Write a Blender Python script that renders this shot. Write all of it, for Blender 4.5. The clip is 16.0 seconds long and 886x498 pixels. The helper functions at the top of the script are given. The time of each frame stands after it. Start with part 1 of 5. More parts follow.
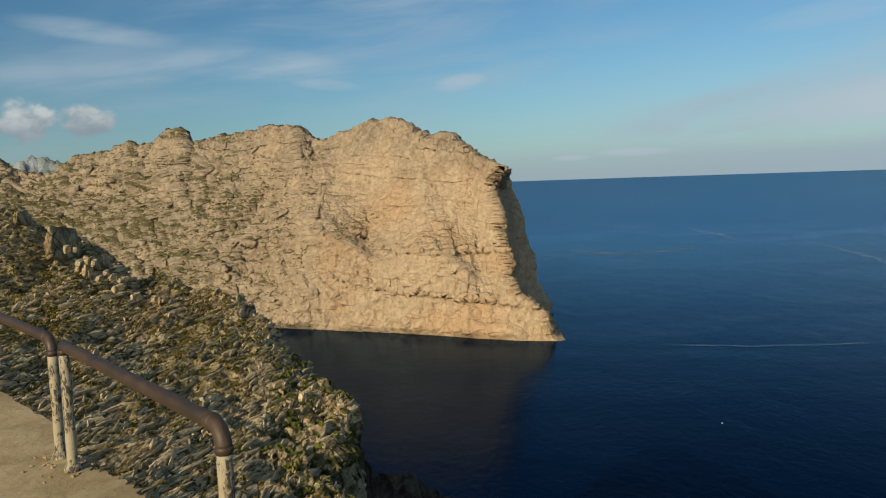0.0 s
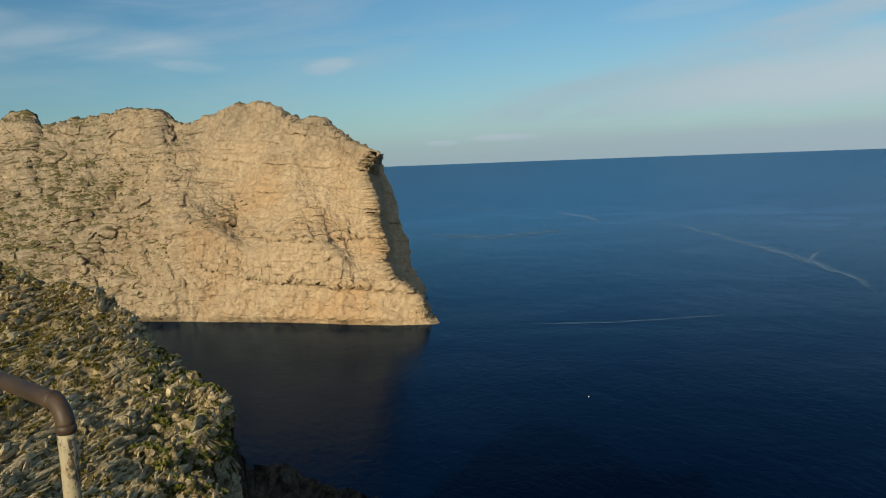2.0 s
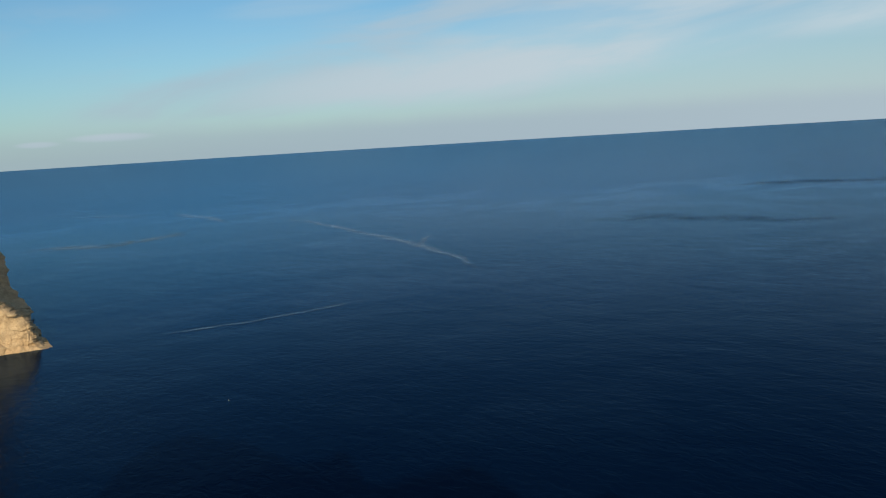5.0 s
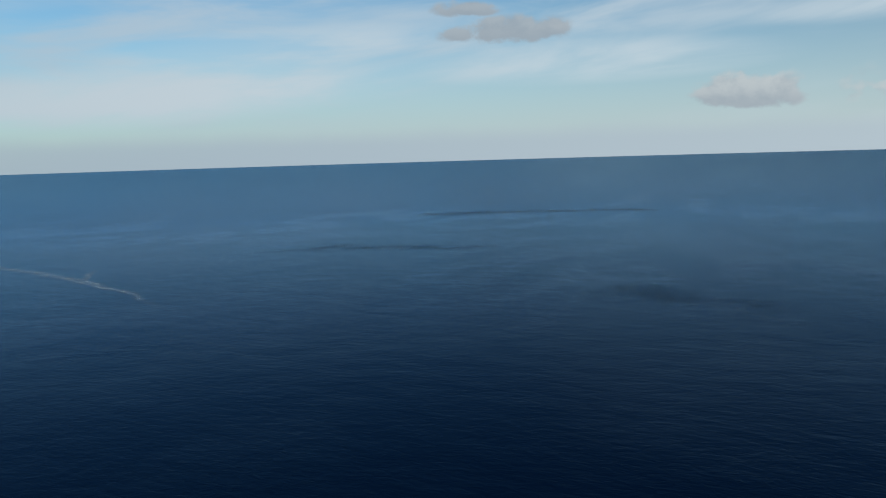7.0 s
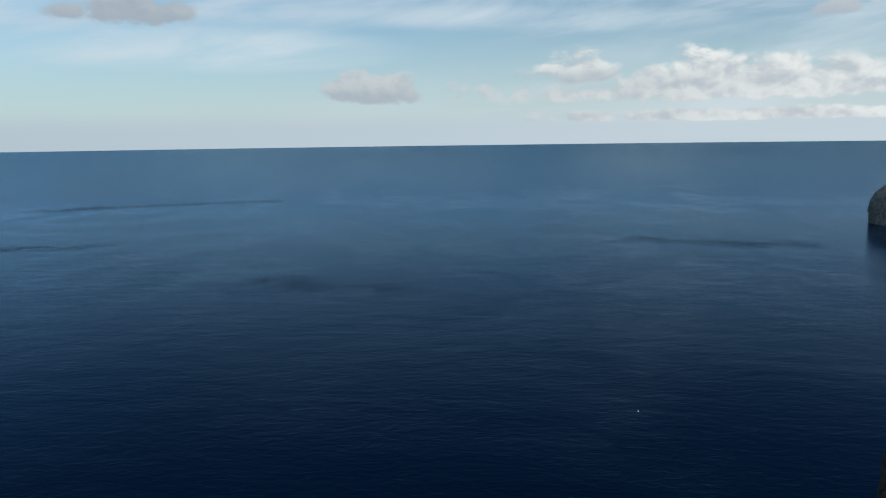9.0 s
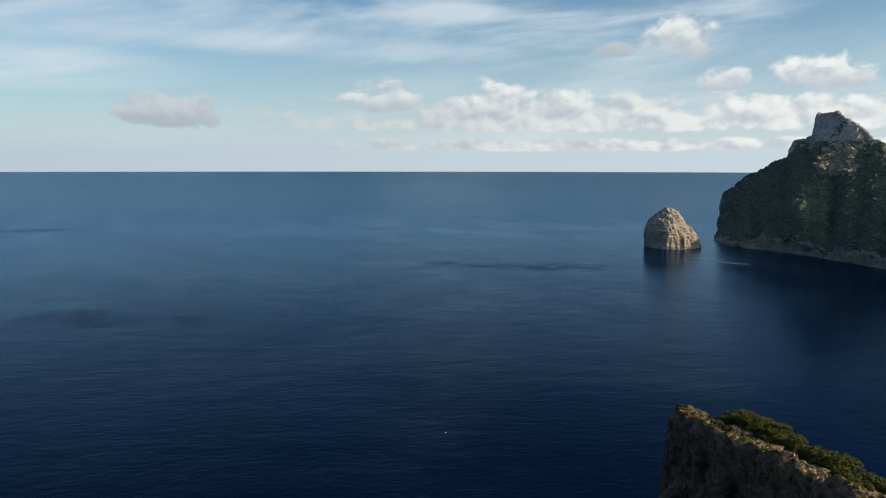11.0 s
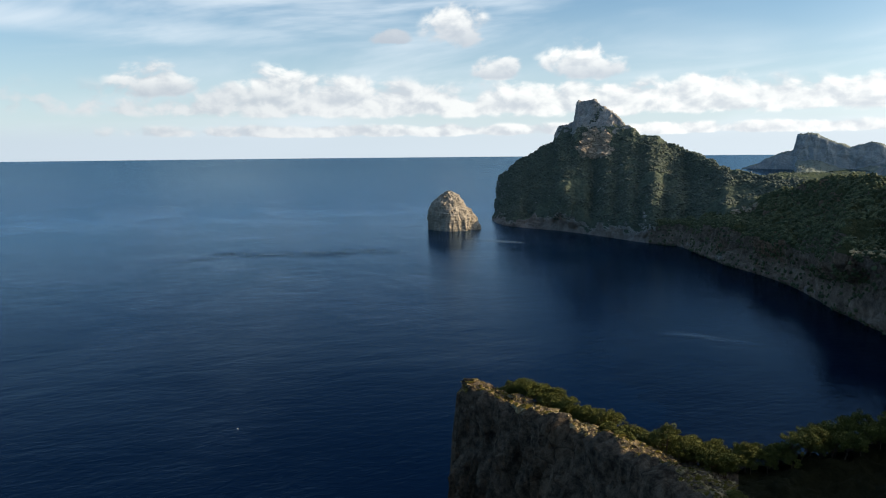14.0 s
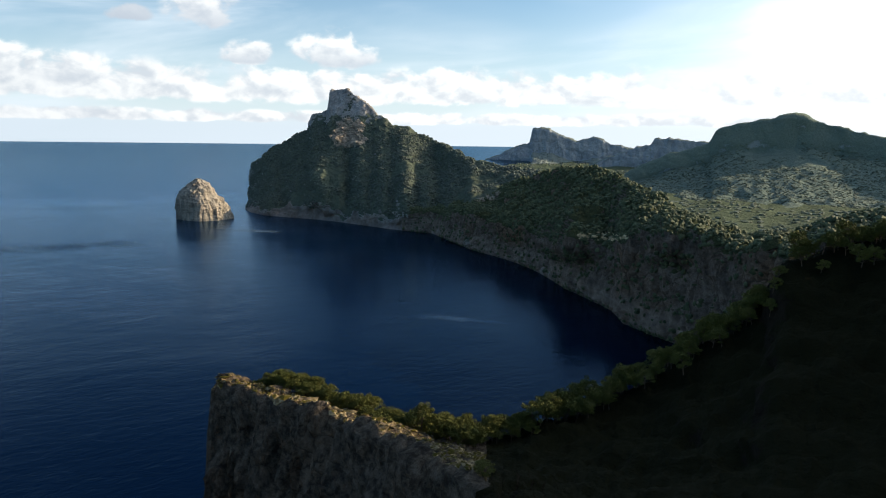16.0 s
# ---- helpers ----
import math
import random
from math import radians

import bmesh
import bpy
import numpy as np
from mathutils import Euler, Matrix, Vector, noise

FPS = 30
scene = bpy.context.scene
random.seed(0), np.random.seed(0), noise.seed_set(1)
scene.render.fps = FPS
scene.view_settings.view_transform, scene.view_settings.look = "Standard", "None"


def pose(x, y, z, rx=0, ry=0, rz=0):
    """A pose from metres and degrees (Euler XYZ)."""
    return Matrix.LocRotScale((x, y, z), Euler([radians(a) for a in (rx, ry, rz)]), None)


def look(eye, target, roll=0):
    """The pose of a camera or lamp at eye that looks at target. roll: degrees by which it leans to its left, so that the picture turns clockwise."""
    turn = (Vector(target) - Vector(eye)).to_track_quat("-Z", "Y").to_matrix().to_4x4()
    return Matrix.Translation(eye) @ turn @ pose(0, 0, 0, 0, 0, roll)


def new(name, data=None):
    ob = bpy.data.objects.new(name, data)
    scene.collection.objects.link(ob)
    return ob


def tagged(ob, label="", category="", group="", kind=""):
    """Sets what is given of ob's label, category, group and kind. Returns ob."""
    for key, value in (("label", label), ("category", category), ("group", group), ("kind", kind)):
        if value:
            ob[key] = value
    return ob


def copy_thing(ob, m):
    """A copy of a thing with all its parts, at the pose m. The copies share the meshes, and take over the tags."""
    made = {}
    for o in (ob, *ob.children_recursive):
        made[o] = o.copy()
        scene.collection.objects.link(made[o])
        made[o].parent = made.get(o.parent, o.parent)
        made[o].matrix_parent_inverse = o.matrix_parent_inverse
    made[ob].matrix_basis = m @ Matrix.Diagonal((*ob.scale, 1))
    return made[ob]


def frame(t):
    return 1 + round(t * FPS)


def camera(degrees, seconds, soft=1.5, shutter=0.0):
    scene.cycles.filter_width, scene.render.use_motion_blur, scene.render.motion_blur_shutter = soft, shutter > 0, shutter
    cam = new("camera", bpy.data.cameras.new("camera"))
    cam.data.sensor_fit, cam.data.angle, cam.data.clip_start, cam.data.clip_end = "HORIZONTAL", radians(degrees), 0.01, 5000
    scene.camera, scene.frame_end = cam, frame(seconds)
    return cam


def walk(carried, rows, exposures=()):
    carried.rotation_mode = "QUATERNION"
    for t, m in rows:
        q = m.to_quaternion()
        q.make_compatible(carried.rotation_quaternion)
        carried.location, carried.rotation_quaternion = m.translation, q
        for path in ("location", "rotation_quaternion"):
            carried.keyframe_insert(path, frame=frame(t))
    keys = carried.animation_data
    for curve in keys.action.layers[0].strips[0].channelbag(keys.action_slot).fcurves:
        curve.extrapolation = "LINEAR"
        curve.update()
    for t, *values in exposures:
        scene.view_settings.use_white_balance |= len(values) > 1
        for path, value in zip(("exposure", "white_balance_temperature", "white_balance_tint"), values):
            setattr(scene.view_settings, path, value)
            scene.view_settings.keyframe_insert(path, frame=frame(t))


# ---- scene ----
EYE = 1.65            # first eye above the terrace floor
SEA = -200.0          # sea level below the terrace floor
H = EYE - SEA
cam = camera(59.30, 16.0, soft=1.1)
# seconds, x, y, z, yaw, pitch, lean to the right
ROWS = [
    (0.0, 0.0, 0.0, 0.0, 0.00, -5.23, 1.98),
    (0.5, 0.015, 0.0, 0.0, -2.43, -5.80, 2.81),
    (1.0, 0.031, 0.0, -0.015, -4.59, -5.45, 3.29),
    (1.5, 0.046, -0.001, -0.062, -6.41, -6.47, 2.27),
    (2.0, 0.061, -0.006, -0.09, -9.28, -6.64, 2.19),
    (2.5, 0.096, -0.009, -0.095, -13.98, -6.85, 2.61),
    (3.0, 0.134, -0.019, -0.1, -19.46, -6.58, 2.66),
    (5.5, 0.238, -0.093, -0.1, -42.56, -7.42, 2.63),
    (6.0, 0.279, -0.134, -0.1, -49.84, -6.14, 1.71),
    (6.5, 0.3, -0.162, -0.1, -54.62, -6.67, 1.98),
    (7.0, 0.317, -0.193, -0.1, -59.69, -6.88, 1.68),
    (7.5, 0.343, -0.242, -0.1, -67.97, -6.81, 2.06),
    (8.0, 0.355, -0.285, -0.1, -75.40, -7.47, 2.81),
    (8.5, 0.36, -0.313, -0.1, -79.80, -7.37, 2.21),
    (9.0, 0.364, -0.351, -0.1, -86.11, -8.02, 0.77),
    (11.5, 0.347, -0.464, -0.1, -102.66, -6.56, 0.70),
    (12.0, 0.343, -0.481, -0.1, -105.01, -7.76, 1.18),
    (12.5, 0.337, -0.496, -0.1, -107.20, -7.66, 0.04),
    (13.0, 0.324, -0.525, -0.1, -111.66, -7.20, 0.19),
    (13.5, 0.318, -0.544, -0.1, -114.92, -6.43, 2.36),
    (14.0, 0.313, -0.552, -0.1, -115.99, -7.18, 0.51),
    (14.5, 0.294, -0.58, -0.1, -121.58, -7.43, 0.09),
    (15.0, 0.275, -0.603, -0.1, -126.23, -7.57, 0.27),
    (15.5, 0.254, -0.626, -0.1, -130.97, -7.48, -0.26),
    (16.0, 0.242, -0.636, -0.1, -133.94, -7.99, -0.73),
]
EXPOSURES = [(0.0, -0.25, 6200, 5), (1.5, -0.25, 6200, 3), (3.0, -0.25, 6150, 0), (6.0, -0.06, 6250, 5), (7.0, -0.1, 6250, 5), (8.5, 0.08, 6290, 6), (9.0, 0.06, 6300, 6), (12.5, 0.17, 6350, 8), (16.0, 0.48, 6350, 9)]
walk(cam, [(t, pose(x, y, EYE + z, 90 + pitch, 0, yaw) @ pose(0, 0, 0, 0, 0, -lean)) for t, x, y, z, yaw, pitch, lean in ROWS], EXPOSURES)

# ---- light ----
SUN_YAW, SUN_EL = 152.0, 22.0        # yaw counts to the left from the first view


def bearing(yaw, d, z):
    """The place d metres away at that yaw, at height z."""
    return Vector((-math.sin(radians(yaw)) * d, math.cos(radians(yaw)) * d, z))


sun = new("sun", bpy.data.lights.new("sun", "SUN"))
sun.data.energy, sun.data.angle, sun.data.color = 5.6, radians(0.6), (1.0, 0.77, 0.51)
sun.matrix_world = look(bearing(SUN_YAW, 100, 100 * math.tan(radians(SUN_EL))), (0, 0, 0))


class Nodes:
    """A short hand for node trees."""

    def __init__(self, tree):
        self.t = tree
        tree.nodes.clear()

    def put(self, value, socket):
        if isinstance(value, bpy.types.NodeSocket):
            self.t.links.new(value, socket)
        elif value is not None:
            socket.default_value = value

    def node(self, kind, out=0, **ins):
        n = self.t.nodes.new(kind)
        for k, v in ins.items():
            self.put(v, n.inputs[k.replace("_", " ")])
        return n.outputs[out] if len(n.outputs) else None

    def math(self, op, a, b=None, c=None, clamp=False):
        n = self.t.nodes.new("ShaderNodeMath")
        n.operation, n.use_clamp = op, clamp
        for i, v in enumerate((a, b, c)):
            self.put(v, n.inputs[i])
        return n.outputs[0]

    def vec(self, op, a, b=None, out=0):
        n = self.t.nodes.new("ShaderNodeVectorMath")
        n.operation = op
        self.put(a, n.inputs[0])
        if b is not None:
            self.put(b, n.inputs[1])
        return n.outputs[out]

    def noise(self, v, scale, detail=4.0, rough=0.55, dist=0.0, kind="FBM"):
        n = self.t.nodes.new("ShaderNodeTexNoise")
        n.noise_type = kind
        for k, x in (("Vector", v), ("Scale", scale), ("Detail", detail), ("Roughness", rough), ("Distortion", dist)):
            self.put(x, n.inputs[k])
        return n.outputs[0]

    def ramp(self, v, lo, hi, a=0.0, b=1.0, smooth=True):
        n = self.t.nodes.new("ShaderNodeMapRange")
        n.interpolation_type = "SMOOTHSTEP" if smooth else "LINEAR"
        for i, x in enumerate((v, lo, hi, a, b)):
            self.put(x, n.inputs[i])
        return n.outputs[0]

    def mix(self, f, a, b, blend="MIX"):
        n = self.t.nodes.new("ShaderNodeMix")
        n.data_type, n.blend_type = "RGBA", blend
        for k, x in ((0, f), (6, a), (7, b)):
            if isinstance(x, tuple) and len(x) == 3:
                x = (*x, 1.0)
            self.put(x, n.inputs[k])
        return n.outputs[2]

    def stretch(self, v, s):
        return self.vec("MULTIPLY", v, s)

    def bump(self, h, dist, strength=1.0, normal=None):
        n = self.t.nodes.new("ShaderNodeBump")
        self.put(strength, n.inputs["Strength"]), self.put(dist, n.inputs["Distance"]), self.put(h, n.inputs["Height"])
        if normal is not None:
            self.put(normal, n.inputs["Normal"])
        return n.outputs[0]


# ---- sky ----
world = bpy.data.worlds.new("sky")
scene.world = world
world.use_nodes = True
W = Nodes(world.node_tree)
SKY = 0.10
sky_node = W.t.nodes.new("ShaderNodeTexSky")
sky_node.sky_type, sky_node.sun_disc = "NISHITA", False
sky_node.sun_elevation, sky_node.sun_rotation = radians(SUN_EL), radians(-SUN_YAW)
sky_node.altitude, sky_node.air_density, sky_node.dust_density, sky_node.ozone_density = 200.0, 1.0, 0.6, 1.6
sky = W.mix(1.0, sky_node.outputs[0], (0.64, 0.88, 1.0), "MULTIPLY")
way = W.vec("NORMALIZE", W.node("ShaderNodeTexCoord", out=0))
sep = W.t.nodes.new("ShaderNodeSeparateXYZ")
W.put(way, sep.inputs[0])
az = W.math("DEGREES", W.math("ARCTAN2", W.math("MULTIPLY", sep.outputs[0], -1.0), sep.outputs[1]))
# yaw runs from 90 down to -270, so that the seam lies out of sight
az = W.math("SUBTRACT", az, W.math("MULTIPLY", W.math("GREATER_THAN", az, 90.0), 360.0))
el = W.math("DEGREES", W.math("ARCSINE", sep.outputs[2]))
comb = W.t.nodes.new("ShaderNodeCombineXYZ")
W.put(az, comb.inputs[0]), W.put(el, comb.inputs[1])
ae = comb.outputs[0]
# the deep blue towards the north, far from the sun
sky = W.mix(W.ramp(az, -30.0, 34.0, 0.0, 1.0), sky, W.mix(1.0, sky, (0.7, 0.77, 0.8), "MULTIPLY"))

# thin high cloud in long drawn bands, and the pale air above the horizon
shear = W.t.nodes.new("ShaderNodeCombineXYZ")
W.put(az, shear.inputs[0]), W.put(W.math("ADD", el, W.math("MULTIPLY", az, 0.09)), shear.inputs[1])
veil = W.noise(W.stretch(shear.outputs[0], (0.06, 0.3, 1)), 1.0, 5, 0.55, 0.4)
veil2 = W.noise(W.stretch(shear.outputs[0], (0.022, 0.1, 1)), 1.0, 3, 0.5, 0.4)
veil_m = W.math("MULTIPLY", W.math("MULTIPLY", W.ramp(veil, 0.36, 0.7), W.ramp(veil2, 0.4, 0.6)), W.ramp(el, 11.0, 22.0, 1.0, 0.15))
pale = W.math("POWER", W.ramp(el, 0.0, W.ramp(az, 10.0, -70.0, 10.0, 15.0), 1.0, 0.0, False), 1.7)
west = W.ramp(az, -20.0, -165.0, 0.0, 1.0, False)
pale_m = W.math("MULTIPLY", pale, W.ramp(az, 30.0, -60.0, 0.38, 0.92))
veil_c = W.mix(west, (4.6, 5.4, 6.3), (8.6, 9.0, 9.2))
out = W.mix(W.math("MULTIPLY", veil_m, 0.75, clamp=True), sky, veil_c)
out = W.mix(pale_m, out, W.mix(west, (4.4, 5.1, 5.7), (7.2, 7.8, 8.2)))
# drawn-out wisps: yaw, height, half width, half height, rise, strength
for a, e, w, h, rise, k in [(13.0, 8.3, 8.0, 1.5, 0.06, 0.5), (23.0, 10.3, 6.0, 0.9, 0.1, 0.35), (-1.6, 6.8, 2.2, 0.7, -0.12, 0.55), (8.0, 6.9, 3.0, 0.5, 0.1, 0.45), (-14.0, 1.35, 3.2, 0.35, 0.0, 0.9), (-9.5, 1.1, 1.6, 0.25, 0.0, 0.8),
                            (-40.0, 4.6, 22.0, 2.4, -0.06, 0.85), (-29.0, 10.0, 9.0, 1.0, -0.1, 0.35), (-48.0, 7.6, 14.0, 1.8, -0.08, 0.7), (-70.0, 6.3, 16.0, 1.8, 0.0, 0.65), (-92.0, 8.3, 16.0, 1.1, 0.03, 0.4)]:
    d = W.vec("SUBTRACT", shear.outputs[0], (a, e + 0.09 * a, 0))
    dx = W.t.nodes.new("ShaderNodeSeparateXYZ")
    W.put(d, dx.inputs[0])
    y = W.math("ADD", dx.outputs[1], W.math("MULTIPLY", dx.outputs[0], -0.09 - rise))
    r = W.math("ADD", W.math("POWER", W.math("DIVIDE", dx.outputs[0], w), 2.0), W.math("POWER", W.math("DIVIDE", y, h), 2.0))
    m = W.math("MULTIPLY", W.ramp(r, 1.0, 0.0), W.ramp(veil, 0.34, 0.62, 0.3, 1.0))
    out = W.mix(W.math("MULTIPLY", m, k), out, W.mix(west, (5.6, 6.2, 6.8), (8.6, 9.0, 9.2)))
glow = W.ramp(az, -138.0, -185.0, 0.0, 0.85)
glow = W.math("MULTIPLY", glow, W.ramp(el, -2.0, 30.0, 1.0, 0.5))
out = W.mix(glow, out, (14.0, 13.8, 13.2))

# heaped clouds: yaw, half width, height of the base, of the top (degrees), brightness
PUFFS = [
    (27.5, 1.6, 3.3, 5.8, 0.75), (24.1, 1.8, 3.4, 5.4, 0.55),
    (-61.8, 2.2, 9.7, 10.8, 0.16), (-64.9, 4.6, 7.9, 9.5, 0.18), (-81.2, 3.4, 2.6, 5.0, 0.4),
    (-96.0, 2.7, 3.8, 6.0, 0.8), (-104.1, 2.6, 3.1, 5.9, 0.9), (-108.4, 5.6, 3.0, 5.2, 0.85), (-117.0, 2.2, 7.6, 10.3, 0.95), (-112.2, 1.4, 7.6, 8.6, 0.2),
    (-126.0, 2.9, 5.0, 7.4, 1.0), (-120.2, 1.8, 5.1, 6.6, 0.75), (-121.0, 6.0, 2.6, 4.8, 0.95), (-129.0, 6.0, 2.6, 4.6, 0.95), (-138.0, 6.0, 2.8, 4.6, 0.95),
]
billow = W.noise(W.stretch(ae, (0.46, 0.66, 1)), 1.0, 4, 0.52, 0.2)
billow_up = W.noise(W.stretch(W.vec("ADD", ae, (-0.4, 0.5, 0)), (0.46, 0.66, 1)), 1.0, 4, 0.52, 0.2)
mask, tone = None, None
for a, w, base, crown, bright in PUFFS:
    e, top, low = base + 0.3 * (crown - base), 0.98 * (crown - base), 0.5 * (crown - base)
    d = W.vec("SUBTRACT", ae, (a, e, 0))
    up = W.vec("LENGTH", W.stretch(d, (0.72 / w, 1 / top, 0)), out=1)
    down = W.vec("LENGTH", W.stretch(d, (0.72 / w, -1 / low, 0)), out=1)
    sy = W.math("GREATER_THAN", el, e)
    r = W.math("ADD", W.math("MULTIPLY", up, sy), W.math("MULTIPLY", down, W.math("SUBTRACT", 1.0, sy)))
    m = W.math("SUBTRACT", 1.0, r, clamp=True)
    t = W.math("MULTIPLY", m, W.math("MULTIPLY", W.ramp(el, base, base + 0.75 * (crown - base), 0.25, 1.0), bright))
    mask = m if mask is None else W.math("MAXIMUM", mask, m)
    tone = t if tone is None else W.math("MAXIMUM", tone, t)
# the long bank of heaped cloud over the sea
bank_top = W.math("ADD", 4.0, W.math("MULTIPLY", W.noise(W.stretch(ae, (0.13, 0, 1)), 1.0, 3, 0.5), 3.4))
bank = W.math("MULTIPLY", W.ramp(el, 2.1, 3.1), W.ramp(el, bank_top, W.math("SUBTRACT", bank_top, 2.6)))
bank = W.math("MULTIPLY", bank, W.ramp(az, -76.0, -112.0, 0.0, 1.0))
low = W.math("MULTIPLY", W.math("MULTIPLY", W.ramp(el, 0.9, 1.3), W.ramp(el, 2.2, 1.4)), W.ramp(az, -84.0, -106.0, 0.0, 0.85))
bank = W.math("MAXIMUM", bank, low)
mask = W.math("MAXIMUM", mask, W.math("MULTIPLY", bank, 0.8))
tone = W.math("MAXIMUM", tone, W.math("MULTIPLY", bank, W.ramp(az, -80.0, -135.0, 0.3, 0.75)))
# grey air low over the horizon
dim = W.math("MULTIPLY", W.ramp(el, W.math("ADD", 1.4, W.math("MULTIPLY", W.noise(W.stretch(ae, (0.16, 0, 1)), 1.0, 4, 0.6), 1.6)), 0.7), W.ramp(az, 10.0, -50.0, 0.25, 0.75))
out = W.mix(dim, out, W.mix(west, (3.8, 4.6, 5.4), (6.2, 6.8, 7.3)))
body = W.ramp(W.math("ADD", mask, W.math("MULTIPLY", W.math("SUBTRACT", billow, 0.5), 1.9)), 0.1, 0.52)
body = W.math("MULTIPLY", body, W.ramp(mask, 0.0, 0.3))
lit = W.ramp(W.math("SUBTRACT", billow, billow_up), -0.22, 0.16, 0.25, 1.0)
bright = W.math("DIVIDE", tone, W.math("MAXIMUM", mask, 0.05))
cloud = W.mix(W.math("MULTIPLY", lit, bright, clamp=True), W.mix(west, (2.8, 3.2, 3.7), (4.9, 5.3, 5.9)), W.mix(west, (8.4, 8.2, 7.8), (9.4, 9.2, 8.8)))
out = W.mix(W.math("MULTIPLY", body, 0.88), out, cloud)
W.node("ShaderNodeOutputWorld", Surface=W.node("ShaderNodeBackground", Color=out, Strength=SKY))

# ---- materials ----


def material(name):
    m = bpy.data.materials.new(name)
    m.use_nodes = True
    return m, Nodes(m.node_tree)


def finish(n, **ins):
    n.node("ShaderNodeOutputMaterial", Surface=n.node("ShaderNodeBsdfPrincipled", **ins))


def rock_material(name, light, dark, green, cover, size=1.0, steep=0.55, rust=0.3, bump=1.0, lush=None, strike=None, bare=None, seams=0.5, flutes=0.4, foot=None, grow=0.8):
    """Weathered limestone with scrub on its flatter ground. size: metres of the middle grain; cover: how much scrub."""
    m, n = material(name)
    p = world_p = n.node("ShaderNodeTexCoord", out=3)
    if strike is not None:      # beds run along one direction
        turn = n.t.nodes.new("ShaderNodeVectorRotate")
        turn.rotation_type = "Z_AXIS"
        n.put(p, turn.inputs["Vector"]), n.put(radians(-strike), turn.inputs["Angle"])
        p = n.stretch(turn.outputs[0], (0.2, 1.25, 1.0))
    geo = n.t.nodes.new("ShaderNodeNewGeometry")
    nz = n.t.nodes.new("ShaderNodeSeparateXYZ")
    n.put(geo.outputs["Normal"], nz.inputs[0])
    big = n.noise(p, 0.02 / size, 5, 0.6)
    mid = n.noise(p, 0.22 / size, 6, 0.65)
    fine = n.noise(p, 1.6 / size, 5, 0.7)
    streak = n.noise(n.stretch(p, (0.16 / size, 0.16 / size, 0.02 / size)), 1.0, 5, 0.6, 0.4)
    warp = n.stretch(n.node("ShaderNodeTexNoise", out=1, Vector=p, Scale=0.1 / size, Detail=3.0), (9 * size, 9 * size, 9 * size))
    cells = n.t.nodes.new("ShaderNodeTexVoronoi")
    cells.feature = "DISTANCE_TO_EDGE"
    n.put(n.vec("ADD", p, warp), cells.inputs["Vector"]), n.put(0.09 / size, cells.inputs["Scale"])
    crack = cells.outputs[0]
    c = n.mix(n.ramp(mid, 0.3, 0.7), dark, light)
    c = n.mix(n.math("MULTIPLY", n.ramp(big, 0.45, 0.65), rust), c, (light[0] * 0.95, light[1] * 0.72, light[2] * 0.5))
    c = n.mix(n.math("MULTIPLY", n.ramp(streak, 0.56, 0.7), 0.35), c, (dark[0] * 0.55, dark[1] * 0.55, dark[2] * 0.55))
    c = n.mix(n.ramp(fine, 0.62, 0.35, 0.0, 0.35), c, (dark[0] * 0.6, dark[1] * 0.6, dark[2] * 0.6))
    # cracks and pits coloured dark in place of the shade inside them
    pit_shade = n.noise(n.stretch(p, (1, 1, 1.6)), 0.55 / size, 3, 0.5)
    gap = n.math("MULTIPLY", n.ramp(crack, 0.0, 0.045, 1.0, 0.0), n.ramp(big, 0.4, 0.6, 0.3, 1.0))
    gap = n.math("MAXIMUM", gap, n.ramp(pit_shade, 0.66, 0.72))
    c = n.mix(n.math("MULTIPLY", gap, seams), c, (dark[0] * 0.35, dark[1] * 0.33, dark[2] * 0.3))
    veg = n.math("ADD", n.math("MULTIPLY", mid, 0.9), n.math("MULTIPLY", big, 0.8))
    veg = n.math("ADD", veg, n.math("MULTIPLY", n.math("SUBTRACT", nz.outputs[2], steep), grow))
    veg = n.math("ADD", veg, n.math("MULTIPLY", n.math("SUBTRACT", fine, 0.5), 0.5))
    if lush is not None:        # more scrub on one side: x from, x to, amount
        sx = n.t.nodes.new("ShaderNodeSeparateXYZ")
        n.put(world_p, sx.inputs[0])
        veg = n.math("ADD", veg, n.ramp(sx.outputs[0], lush[0], lush[1], lush[2], 0.0))
        lean = n.math("ADD", sx.outputs[2], n.math("MULTIPLY", n.math("SUBTRACT", big, 0.5), 120.0))
        grey = n.math("MAXIMUM", n.ramp(sx.outputs[0], lush[0], lush[1] + 120, 0.8, 0.0), n.ramp(lean, -30.0, 60.0, 0.0, 0.7))
        c = n.mix(n.math("MULTIPLY", grey, n.ramp(big, 0.3, 0.6, 0.5, 1.0)), c, n.mix(n.ramp(mid, 0.3, 0.7), (0.125, 0.11, 0.084), (0.29, 0.252, 0.192)))
    if bare is not None:        # bare rock above a height
        sz = n.t.nodes.new("ShaderNodeSeparateXYZ")
        n.put(world_p, sz.inputs[0])
        veg = n.math("SUBTRACT", veg, n.ramp(sz.outputs[2], bare[0], bare[1], 0.0, bare[2]))
    if foot is not None:        # bare rock washed by the sea: height it reaches, spread of that height, colour
        sf = n.t.nodes.new("ShaderNodeSeparateXYZ")
        n.put(world_p, sf.inputs[0])
        wet = n.math("ADD", sf.outputs[2], n.math("MULTIPLY", n.math("SUBTRACT", n.noise(world_p, 0.012, 4, 0.6), 0.5), -foot[1]))
        wet = n.ramp(wet, foot[0] - 7.0, foot[0] + 7.0, 1.0, 0.0)
        veg = n.math("SUBTRACT", veg, n.math("MULTIPLY", wet, 1.2))
